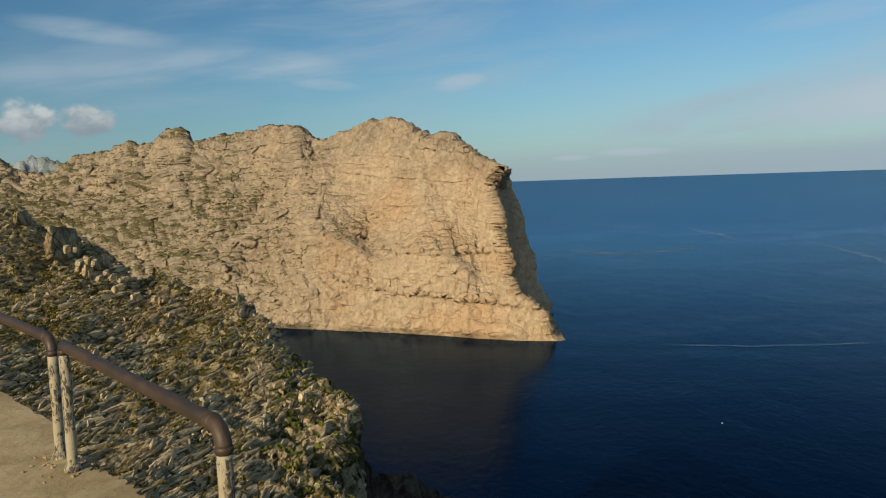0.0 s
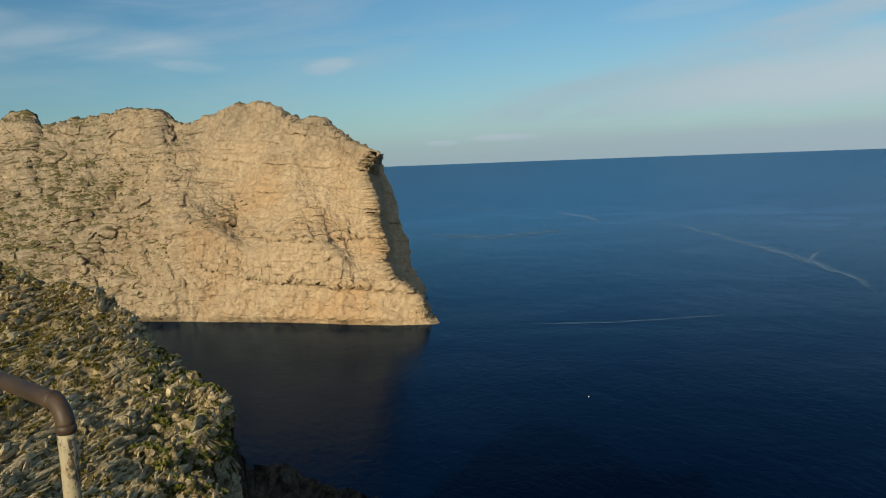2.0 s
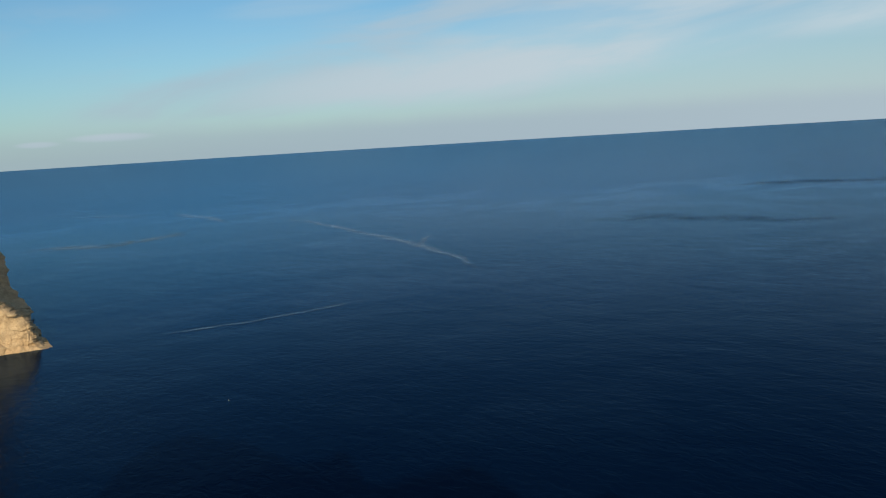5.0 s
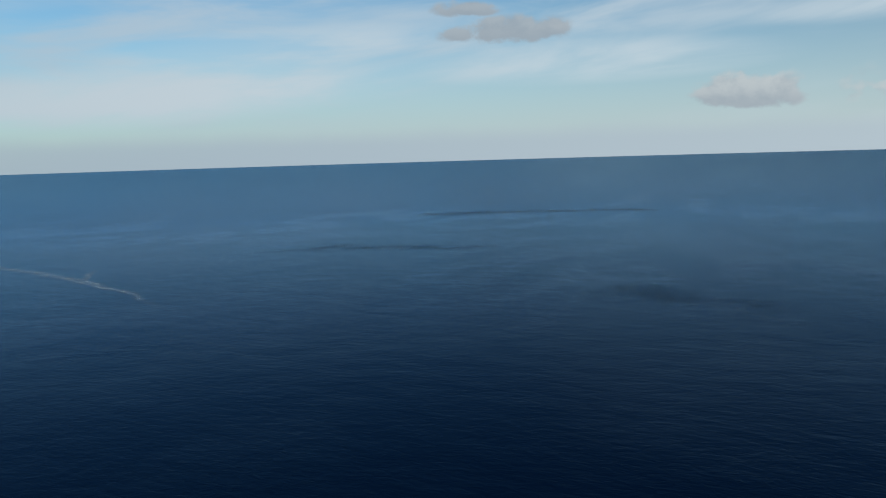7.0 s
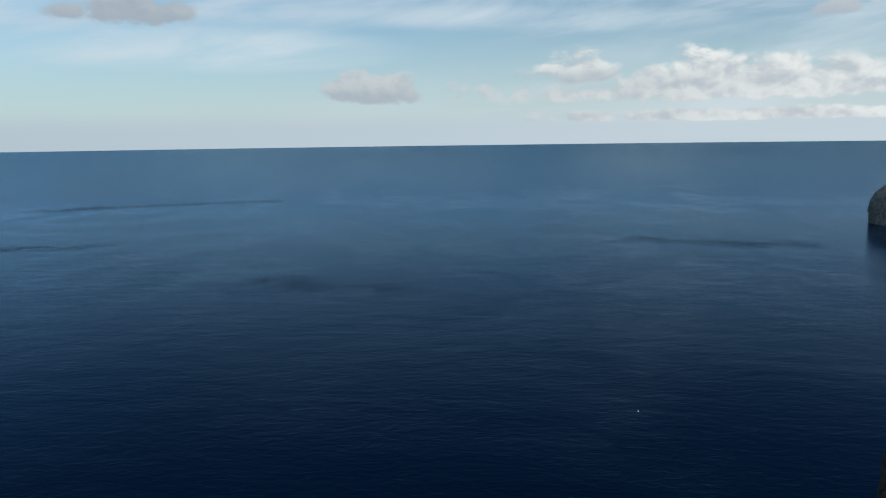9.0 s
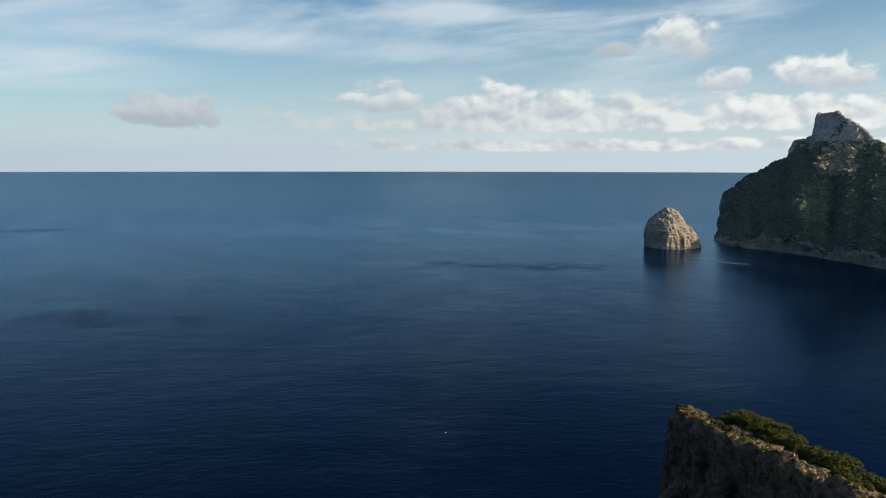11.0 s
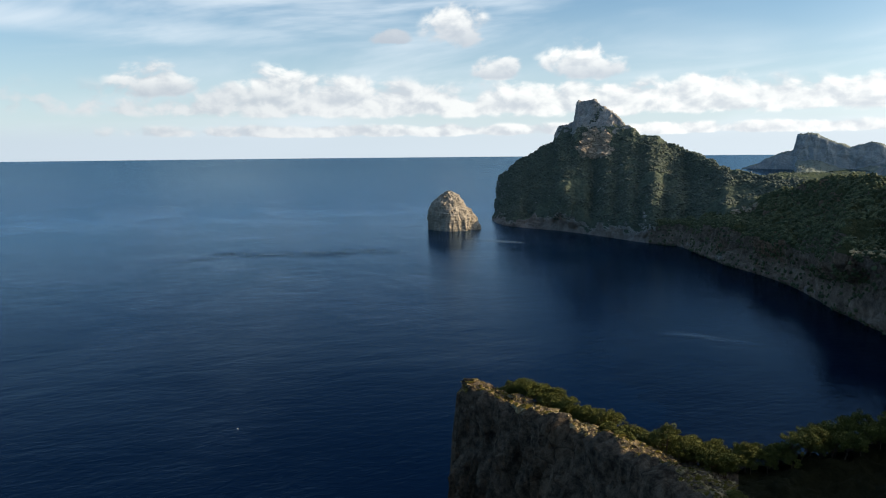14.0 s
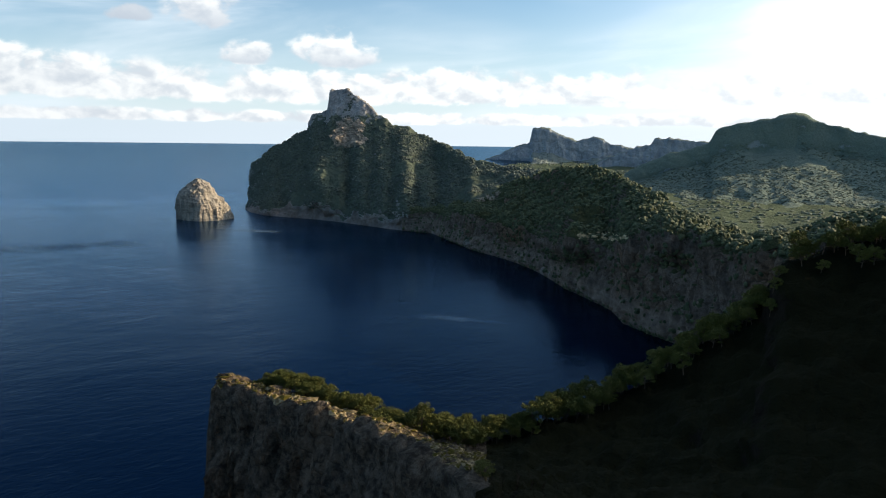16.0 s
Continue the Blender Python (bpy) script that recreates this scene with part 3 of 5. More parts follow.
# ---- karst slope below the terrace ----
OUT_B = [(122, 7), (75, 5), (50, 2), (34, 0.2), (29.5, -1.01), (28.3, -1.37), (27.1, -2.8), (25.4, -3.09), (23.8, -4.34), (21.4, -6.6), (19.6, -6.3), (17.7, -7.52), (14.7, -8.35), (13.4, -10.06), (12.5, -11.54), (10.5, -13.3), (9.4, -14.99), (7.4, -17.32)]


def near_slope():
    nu, nv = 540, 460
    u = np.linspace(0, 1, nu)[None, :]
    v = np.linspace(0, 1, nv)[:, None]
    k = 0.3                     # the steep foot below the terrace takes the first part of the rows
    crumble = fbm(np.stack([v.ravel() * 9, 0 * v.ravel(), 0 * v.ravel()], -1), 1.0, 5, 0.65, True, 371)[:, None]
    az_r = 7.6 + 1.5 * np.clip((1 - v) / 0.35, 0, 1) + 0.5 * crumble * np.clip((v - 0.3) / 0.2, 0, 1) - 30 * np.clip((k - v) / k, 0, 1) ** 1.5
    az_top = np.where(u < 0.1, 122 - 77 * u / 0.1, 45 - 37.6 * (u - 0.1) / 0.9)
    az = az_top + (az_r - 7.4) * np.clip((45 - az_top) / 37.6, 0, 1)
    el_c = table(az_top, OUT_B)
    r_c = table(az_top, [(75, 150), (40, 135), (29, 125), (20, 112), (14, 100), (10, 88), (7.4, 78)])
    r_1 = table(az_top, [(75, 40), (40, 42), (20, 48), (7.4, 58)])
    r_0 = table(az_top, [(75, 3.0), (30, 6.5), (20, 4.2), (7.4, 2.2)])
    z_0, z_1 = -1.3, EYE + r_1 * tan(-25.0)
    a1, a2 = np.clip(v / k, 0, 1), np.clip((v - k) / (1 - k), 0, 1)
    el_s = sum(table(az_top + o, OUT_B) for o in np.linspace(-4, 4, 17)) / 17
    el_s = np.maximum(el_s, el_c - 1.0)
    el = -25.0 + (el_s + 25.0) * a2 ** 0.9 + (el_c - el_s) * a2 ** 4
    r2 = r_1 + (r_c - r_1) * a2 ** 1.15
    r = np.where(v < k, r_0 + (r_1 - r_0) * a1, r2)
    z = np.where(v < k, z_0 + (z_1 - z_0) * a1 ** 0.8, EYE + r2 * tan(el))
    P = polar(az, r, z)
    w = np.linspace(0.03, 1, 30)[:, None]
    rb = r[-1:] + w * 90
    zb = P[-1:, :, 2] * (1 - w ** 0.8) + (SEA - 4) * w ** 0.8
    P = np.concatenate([P, polar(np.broadcast_to(az[-1:], rb.shape), rb, zb)])
    # and the cliff on the sea side
    w = np.linspace(0.08, 1, 60)[None, :] ** 2.4
    rim = P[:, -1:, :]
    a = np.radians(az_r)
    side = np.concatenate([np.cos(a), np.sin(a), 0 * a], -1)[:, None, :]
    side = np.concatenate([side, np.repeat(side[-1:], 30, 0)])
    cliff = rim - side * (2.0 * w ** 0.7)[..., None]
    cliff[..., 2] = rim[..., 2] * (1 - w) + (SEA - 4) * w
    P = np.concatenate([P, cliff], 1)
    n = normals(P)
    r_all = np.hypot(P[..., 0], P[..., 1])
    amt = np.clip((r_all - 5) / 60, 0.03, 1)
    q = lumps(P, n, 0.85, 12, 6, 0.6, 31, 0.2)
    edge = np.clip((np.arange(P.shape[1]) - nu * 0.72) / (nu * 0.22), 0, 1)[None, :, None]
    q = q + n * edge * (fbm(P.reshape(-1, 3), 5, 5, 0.62, True, 33) * 0.9).reshape(P.shape[:2])[..., None]
    # tilted beds weather into long ribs
    c, t = math.cos(radians(78)), math.sin(radians(78))
    f = P.reshape(-1, 3)
    b = np.stack([(f[:, 0] * c + f[:, 1] * t) * 0.16, (f[:, 1] * c - f[:, 0] * t) * 1.2, f[:, 2]], -1)
    q = q + n * (fbm(b, 1.4, 4, 0.62, True, 35) * 0.34).reshape(P.shape[:2])[..., None]
    SHEETS["slope"] = P + (q - P) * amt[..., None]
    return land("rocky_slope", SHEETS["slope"], M_SLOPE, [("foot", 0, 138), ("slope", 138, nv), ("sea_cliff", nv, nv + 29)])


tagged(near_slope(), "grey karst rock slope with dry olive-green scrub below the terrace", "hillside")

# shaded rock wall that runs out to sea below the edge of the slope
t = np.linspace(0, 1, 160)[None, :]
v = np.linspace(0, 1, 120)[:, None] ** 1.4
jag = fbm(np.stack([t.ravel() * 9, 0 * t.ravel(), 0 * t.ravel()], -1), 1.0, 5, 0.6, True, 401)[None, :]
top = -27.0 - 29 * t ** 0.9 + 1.2 * jag
x, y = -10.6 + 0.42 * 48 * t, 79.5 + 0.906 * 48 * t
P = np.stack([x + 0.906 * 9 * v, y - 0.42 * 9 * v, top + (SEA - 4 - top) * v], -1)
w = np.linspace(1, 0.06, 16)[:, None] ** 1.3
P = np.concatenate([np.stack([x - 0.906 * 26 * w, y + 0.42 * 26 * w, top + (SEA - 4 - top) * w], -1), P])
P = lumps(P, normals(P), 1.1, 9, 5, 0.6, 403, 0.6)
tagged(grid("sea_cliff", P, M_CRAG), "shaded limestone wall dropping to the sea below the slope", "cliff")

# ---- islet ----


def islet():
    d0 = 2010.0
    nu, nv = 200, 110
    th = np.linspace(0, 2 * np.pi, nu, endpoint=False)[None, :]
    v = np.linspace(0, 1, nv)[:, None]
    c = bearing(-116.85, d0, 0)
    half = d0 * math.tan(radians(1.78))
    top = d0 * (math.tan(radians(5.72)) - math.tan(radians(2.9)))
    f = np.array((math.sin(radians(116.85)), math.cos(radians(116.85))))      # away from the terrace
    s = np.array((f[1], -f[0]))                                             # to the right of it
    side, along = np.cos(th), np.sin(th)
    # a sheer wall to the left, a steep ramp to the right, the summit left of the middle
    left = np.interp(v, [0, 0.1, 0.6, 0.8, 0.93, 1], [1.0, 0.99, 0.97, 0.72, 0.42, 0.24])
    right = np.interp(v, [0, 0.1, 0.35, 0.7, 0.9, 0.96, 1], [1.0, 0.98, 0.80, 0.34, 0.06, -0.04, -0.2])
    x = half * ((right - left) / 2 + (right + left) / 2 * np.sign(side) * np.abs(side) ** 1.5)
    y = half * 0.95 * np.sign(along) * np.abs(along) ** 1.6 * (1 - 0.85 * v ** 2)
    z = SEA - 3 + (top + 3) * v + 0 * th
    xy = np.array((c.x, c.y)) + x[..., None] * s + y[..., None] * f
    P = np.concatenate([xy, z[..., None]], -1)
    n = np.concatenate([side[..., None] * s + along[..., None] * f + 0 * z[..., None], 0.1 * np.ones(x.shape)[..., None]], -1)
    P = lumps(P, n, 3.6, 45, 6, 0.6, 51, 1.0, 0.15, 0.1)
    return grid("islet", P[:, ::-1], M_ISLET, loop=True)


tagged(islet(), "tall steep limestone islet rising from the sea", "islet")

# ---- cape with the pointed peak ----
CREST_C = [(-119.9, -3.4), (-120.3, -1.85), (-122, -0.56), (-124.2, 0.51), (-124.5, 1.6), (-125.5, 2.01), (-125.75, 3.41), (-126.9, 3.51), (-128.1, 2.66), (-129.1, 1.67), (-130.1, 1.0), (-131.4, 0.77), (-133, -0.02), (-134.7, -0.82), (-135.9, -1.5), (-138, -1.95), (-142, -2.4)]
WATER_C = [(-119.2, 2080), (-119.7, 2100), (-124.8, 1959), (-130.1, 1747), (-133.1, 1678), (-136, 1437), (-140.2, 1252), (-143.2, 1067), (-146.7, 935), (-147.4, 877), (-150.6, 814), (-153, 760), (-158, 640), (-166, 520), (-180, 420)]


def coast(name, mat, az_l, az_r, crest, depth, nu, nv, amount, size, seed, start=0.0, back_to=400, profile=1.0, wrap=0.0, low_cliff=0.2, fluting=0.2, relief=60.0, spurs=()):
    """A coast from the water's edge up to its crest, and down behind it."""
    u = np.linspace(0, 1, nu)[None, :]
    v = np.linspace(0, 1, nv)[:, None]
    az = az_l + u * (az_r - az_l) - start * np.clip(v / 0.28, 0, 1) * (1 - u) ** 9
    d_w = table(az_l + u * (az_r - az_l), WATER_C)
    el_c = table(az[-1:], crest)
    el_w = -np.degrees(np.arctan((H + 2) / d_w))
    el_s = sum(table(az[-1:] + o, crest) for o in np.linspace(-4.5, 4.5, 17)) / 17
    el = el_w + (el_s - el_w) * v + (el_c - el_s) * v ** 7
    deep = table(az[-1:], depth)
    if isinstance(low_cliff, list):
        cliff = np.clip(table(az[-1:], low_cliff) + 0.03 * np.sin(u * 91) + 0.02 * np.sin(u * 217), 0.05, 0.97)
        low_cliff = 0.5
    else:
        cliff = low_cliff * (1 + 0.3 * np.sin(az_l + u * 37) + 0.3 * np.sin(u * 91))
    d = d_w + deep * (np.clip(v / cliff, 0, 1) * 0.05 + 0.95 * np.clip((v - cliff) / (1 - cliff), 0, 1) ** profile)
    q = np.stack([az / 5.0 + 0 * v, v * 2.2 + 0 * az, 0 * az + 0 * v + seed], -1).reshape(-1, 3)
    d = d + relief * fbm(q, 1.0, 3, 0.5, False, seed + 7).reshape(nv, nu) * np.sin(np.pi * np.clip((v - cliff) / (1 - cliff), 0, 1))
    for a, wide, out, lean in spurs:      # spurs that come forward: yaw, half width, metres, how far they swing on the way down
        d = d - out * np.exp(-np.abs((az - a - lean * (1 - v)) / wide) ** 1.5) * np.sin(np.pi * np.clip((v - cliff * 0.7) / (1 - cliff * 0.7), 0, 1) ** 0.7)
    d = d + wrap * np.exp(-u * nu / 14.0)
    P = polar(az, d, EYE + d * tan(el))
    w = np.linspace(0.05, 1, 20)[:, None]
    db = d[-1:] + w * back_to
    zb = P[-1:, :, 2] * (1 - w) + (SEA - 4) * w
    P = np.concatenate([P, polar(np.broadcast_to(az[-1:], db.shape), db, zb)])
    n = normals(P)
    amt = np.concatenate([np.broadcast_to(np.clip(v / 0.05, 0.1, 1), (nv, nu)), np.ones((20, nu))])
    q = lumps(P, n, amount, size, 6, 0.6, seed, fluting, 0.12)
    SHEETS[name] = P + (q - P) * amt[..., None]
    c = int(nv * (low_cliff + 0.03))
    return land(name, SHEETS[name], mat, [("sea_cliff", 0, c), ("hillside", c, int(nv * 0.8)), ("crest", int(nv * 0.8), nv + 2), ("back_slope", nv + 2, nv + 19)])


tagged(coast("cape", M_CAPE, -119.25, -143, CREST_C, [(-119, 260), (-126, 480), (-135, 420), (-143, 520)], 520, 220, 5.0, 70, 61, start=0.75, back_to=500, profile=1.1, wrap=260, low_cliff=0.13, fluting=0.45, relief=24.0, spurs=[(-125.6, 1.3, 110, 0.4), (-131.5, 1.6, 60, 0.8)]), "dark scrub-covered cape with a bare pointed grey peak", "headland")
CREST_D = [(-132, -4.6), (-134, -3.95), (-136, -4.1), (-137.5, -4.1), (-138.7, -3.35), (-140.7, -2.55), (-143.1, -2.0), (-145.1, -1.98), (-146.8, -2.65), (-148.8, -3.8), (-150.7, -4.75), (-153.1, -5.8), (-155.7, -6.85), (-157.5, -6.4), (-159.4, -5.9), (-161.7, -5.2), (-163.8, -4.5), (-175, -2.5), (-190, 0)]
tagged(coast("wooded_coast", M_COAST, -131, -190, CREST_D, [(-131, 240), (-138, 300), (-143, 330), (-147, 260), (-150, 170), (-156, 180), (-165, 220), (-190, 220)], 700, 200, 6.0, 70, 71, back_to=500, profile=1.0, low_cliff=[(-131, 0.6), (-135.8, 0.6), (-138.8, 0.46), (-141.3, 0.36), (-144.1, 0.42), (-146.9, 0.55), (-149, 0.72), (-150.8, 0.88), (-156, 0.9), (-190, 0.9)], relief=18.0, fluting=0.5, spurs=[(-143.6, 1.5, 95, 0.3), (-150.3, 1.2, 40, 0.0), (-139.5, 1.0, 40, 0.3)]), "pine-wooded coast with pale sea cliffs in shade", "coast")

# ---- valley and hills behind the coast ----
v = np.linspace(0, 1, 40)[:, None]
az = np.linspace(-136.6, -200, 240)[None, :]
d = 1500 + 250 * np.clip((-143 - az) / -7, 0, 1) + v * 3000
el = -6.6 + v ** 0.5 * 5.3
P = polar(az + 0 * d, d + 0 * az, EYE + d * tan(el) + 0 * az)
SHEETS["valley"] = P = lumps(P, np.array((0, 0, 1.0)) + 0 * P, 10, 220, 5, 0.5, 81, 0)
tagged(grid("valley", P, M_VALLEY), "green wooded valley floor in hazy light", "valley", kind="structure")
HILLS = [
    ("hill", "hazy far peak with a blunt notch, grey-green", 4300, [(-136.5, -1.6), (-137.0, -1.49), (-139.0, -0.52), (-140.2, -0.1), (-140.35, 0.85), (-141.35, 0.81), (-142.7, 0.22), (-143.5, -0.05), (-144.7, 0.32), (-145.9, -0.14), (-147.1, -0.52), (-150, -1.3)]),
    ("hill", "hazy flat-topped low hill, grey-green", 3900, [(-144.5, -1.7), (-147.1, -0.6), (-148.6, -0.2), (-149.0, 0.21), (-151.6, 0.13), (-153, -0.05), (-156, -0.8), (-160, -1.5)]),
    ("hill", "broad hazy green hill with a steep end", 2700, [(-147, -2.4), (-150, -1.0), (-152.7, -0.1), (-153.0, 0.8), (-154.1, 1.23), (-156, 1.5), (-158, 1.77), (-160, 1.26), (-163.2, 0.41), (-170, 1.2), (-185, 2.4), (-200, 1.0)]),
]
for k, (nm, label, dist, crest) in enumerate(HILLS):
    az = np.linspace(crest[0][0], crest[-1][0], 220)[None, :]
    v = np.linspace(0, 1, 60)[:, None]
    el_c = table(az, crest)
    # a steep rim of rock above slopes that run out into the valley
    d = dist - 90 * (1 - v) - 0.26 * dist * np.clip((0.72 - v) / 0.72, 0, 1) ** 1.3
    z_c = EYE + dist * tan(el_c)
    z0 = EYE + 0.72 * dist * tan(-6.0) + 0 * az
    P = polar(az + 0 * v, d + 0 * az, z0 + (z_c - z0) * (0.68 * np.clip(v / 0.72, 0, 1) ** 1.15 + 0.32 * np.clip((v - 0.72) / 0.28, 0, 1) ** 0.8))
    w = np.linspace(0.05, 1, 12)[:, None]
    P = np.concatenate([P, polar(az + 0 * w, dist + 500 * w + 0 * az, P[-1:, :, 2] * (1 - w) + SEA * w)])
    P = lumps(P, normals(P), 9, 150, 5, 0.5, 91 + k, 0.5)
    SHEETS["hill%d" % k] = P[:60]
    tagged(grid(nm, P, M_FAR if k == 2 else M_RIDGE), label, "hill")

# ---- crag below, and the dark slope beside it ----
RIM = [(-116.8, -18.6), (-117.3, -18.0), (-118.2, -17.5), (-120, -18.3), (-122.8, -19.3), (-125.8, -20.35), (-128.3, -21.4), (-132.2, -22.7), (-134.9, -24.0), (-137.5, -25.4), (-146, -31), (-160, -36), (-190, -40), (-240, -40)]
# past yaw -168: an unseen ridge, raised to keep the slope in shade
BACK = [(-116.8, -18.3), (-118.2, -17.3), (-119.6, -17.6), (-120.8, -17.9), (-123.3, -18.4), (-126.2, -19.7), (-127.9, -20.3), (-130, -21.4), (-132.2, -22.0), (-135.7, -22.1), (-137.8, -21.9), (-140.4, -21.1), (-143.3, -19.9), (-146.2, -18.8), (-149.4, -17.0), (-151.3, -15.5),
        (-153, -14.3), (-155, -12.8), (-157, -10.4), (-158.2, -7.8), (-161.5, -6.5), (-164, -5.6), (-168, -4), (-171, -1), (-175, 3), (-179, 10), (-185, 15), (-203, 15), (-240, 14)]


def crag():
    nu, n1, n2, n3 = 520, 130, 60, 30
    u = np.linspace(0, 1, nu)[None, :]
    az = -117.6 + (-122.4) * (0.45 * u + 0.55 * u ** 2.2)
    jag = fbm(np.stack([az.ravel(), 0 * az.ravel(), 0 * az.ravel()], -1), 1.1, 4, 0.6, True, 381)[None, :]
    el_r, el_b = table(az, RIM) + 0.16 * jag * np.clip((az + 150) / 8, 0, 1), table(az, BACK)
    d_r = table(az, [(-117, 142), (-124.6, 122), (-133, 96), (-140, 74), (-150, 48), (-165, 26), (-190, 12), (-240, 8)])
    d_b = d_r + table(az, [(-117, 6), (-124, 16), (-133, 26), (-141, 60), (-150, 110), (-165, 160), (-190, 170), (-240, 150)])
    v = np.linspace(0, 1, n1)[:, None]
    z_r = EYE + d_r * tan(el_r)
    drop = table(az, [(-117, 170), (-135, 150), (-145, 60), (-160, 10), (-240, 2)])
    foot = np.maximum(z_r - drop, SEA - 4)
    d1 = d_r - (1 - v) * table(az, [(-117, 14), (-140, 22), (-160, 8), (-240, 4)])
    face = polar(az + 0 * v, d1, foot + (z_r - foot) * v)
    w = np.linspace(0.02, 1, n2)[:, None]
    d2 = d_r + (d_b - d_r) * w
    e2 = el_r + (el_b - el_r) * w
    topp = polar(az + 0 * w, d2, EYE + d2 * tan(e2))
    w = np.linspace(0.03, 1, n3)[:, None]
    z_b = topp[-1:, :, 2]
    tail = polar(az + 0 * w, d_b + 120 * w ** 0.8, z_b * (1 - w) + np.maximum(z_b - 170, SEA - 4) * w)
    P = np.concatenate([face, topp, tail])
    # the end that drops into the sea
    k = np.linspace(0.05, 1, 30)[None, :, None]
    first = P[:, :1]
    end = first + np.array((0.25, 0.35, 0)) * (k ** 0.5 * 2.5)
    end[..., 2] = first[..., 2] * (1 - k[..., 0]) + (SEA - 4) * k[..., 0]
    P = np.concatenate([end[:, ::-1], P], 1)
    r = np.hypot(P[..., 0], P[..., 1])
    face_share = np.clip((n1 - 4 - np.arange(len(P))) / 8, 0, 1)[:, None, None]
    q = lumps(P, normals(P), 1.5, 12, 6, 0.62, 101, 0.3) * (1 - face_share) + lumps(P, normals(P), 1.9, 12, 6, 0.66, 101, 0.9) * face_share
    P = P + (q - P) * np.clip((r - 8) / 60, 0.05, 1)[..., None]
    cut = 30 + int(np.argmin(np.abs(az[0] + 137.6)))
    SHEETS["seam"] = P[n1 - 60:n1 + 6, cut - 22:cut + 60]
    SHEETS["crag"], SHEETS["hillside"] = P[n1:n1 + n2, 30:cut], P[n1:n1 + n2, cut:]
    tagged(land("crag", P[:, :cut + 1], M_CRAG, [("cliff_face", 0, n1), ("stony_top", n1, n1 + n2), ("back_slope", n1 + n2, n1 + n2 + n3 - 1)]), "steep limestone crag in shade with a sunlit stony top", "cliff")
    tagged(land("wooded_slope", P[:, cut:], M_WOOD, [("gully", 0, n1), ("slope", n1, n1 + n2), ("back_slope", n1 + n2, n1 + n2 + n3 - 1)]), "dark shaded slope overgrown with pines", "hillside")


crag()

# ---- the rock that carries the terrace ----
th = np.linspace(0, 360, 200, endpoint=False)[None, :]
v = np.linspace(0, 1, 110)[:, None] ** 1.6
depth = 0.7 + v * (203 - 0.7)
ring = 0.74 + 0.5 * depth
stretch = 1 + 3.0 * np.exp(-((th - 42) / 34) ** 2) * np.exp(-depth / 12)
P = polar(th + 0 * v, ring * stretch, -depth + 0 * th)
q = lumps(P, normals(P), 2.2, 22, 6, 0.6, 121, 0.6)
P = P + (q - P) * np.clip((depth - 1.5) / 18, 0, 1)[..., None] * (1 + 0 * th)[..., None]
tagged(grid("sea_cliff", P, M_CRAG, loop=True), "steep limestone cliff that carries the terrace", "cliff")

# ---- terrace ----
bm = bmesh.new()
edge = [(-5.3, 7.9), (-3.74, 6.38), (-2.87, 5.49), (-2.3, 4.68), (-2.2, 4.52), (-1.94, 4.38), (-1.63, 4.02), (-0.5, 2.75), (0.55, 1.5), (0.95, 0.2), (0.9, -1.2), (0.2, -2.4), (-3.5, -3.0), (-8.5, 1.0)]
fine_edge, rnd = [], random.Random(12)
for (x0, y0), (x1, y1) in zip(edge, edge[1:] + edge[:1]):
    for k in range(12):
        t = k / 12
        fine_edge.append((x0 + (x1 - x0) * t + rnd.uniform(-0.018, 0.018), y0 + (y1 - y0) * t + rnd.uniform(-0.018, 0.018)))
edge = fine_edge
lo = [bm.verts.new((x, y, -1.4)) for x, y in edge]
hi = [bm.verts.new((x, y, 0.0)) for x, y in edge]
bm.faces.new(hi[::-1])
for i in range(len(edge)):
    j = (i + 1) % len(edge)
    bm.faces.new((lo[i], hi[i], hi[j], lo[j]))
bmesh.ops.bevel(bm, geom=[e for e in bm.edges if abs(e.verts[0].co.z) < 1e-6 and abs(e.verts[1].co.z) < 1e-6], offset=0.02, segments=2, affect="EDGES")
bmesh.ops.recalc_face_normals(bm, faces=bm.faces)
me = bpy.data.meshes.new("terrace")
bm.to_mesh(me)
me.materials.append(M_CONC)
tagged(new("terrace", me), "worn sandy concrete terrace floor with a broken edge", "terrace", kind="structure")

# ---- railing ----
RAIL_Z, PIPE_R = 0.75, 0.0325


def tube(points, radius, sides=18):
    """A pipe of changing radius along points."""
    bm = bmesh.new()
    pts = [Vector(p) for p in points]
    rads = radius if isinstance(radius, list) else [radius] * len(pts)
    rings = []
    side = None
    for i, p in enumerate(pts):
        d = (pts[min(i + 1, len(pts) - 1)] - pts[max(i - 1, 0)]).normalized()
        side = d.orthogonal().normalized() if side is None else (side - d * side.dot(d)).normalized()
        up = d.cross(side)
        rings.append([bm.verts.new(p + (side * math.cos(2 * math.pi * k / sides) + up * math.sin(2 * math.pi * k / sides)) * rads[i]) for k in range(sides)])
    for a, b in zip(rings, rings[1:]):
        for k in range(sides):
            bm.faces.new((a[k], a[(k + 1) % sides], b[(k + 1) % sides], b[k]))
    bm.faces.new(rings[0][::-1]), bm.faces.new(rings[-1])
    bmesh.ops.recalc_face_normals(bm, faces=bm.faces)
    for f in bm.faces:
        f.smooth = len(f.verts) == 4
    return bm


def part(name, bm, material, parent, label=""):
    me = bpy.data.meshes.new(name)
    bm.to_mesh(me)
    bm.free()
    me.materials.append(material)
    ob = new(name, me)
    ob.parent = parent
    if label:
        ob["label"] = label
    return ob


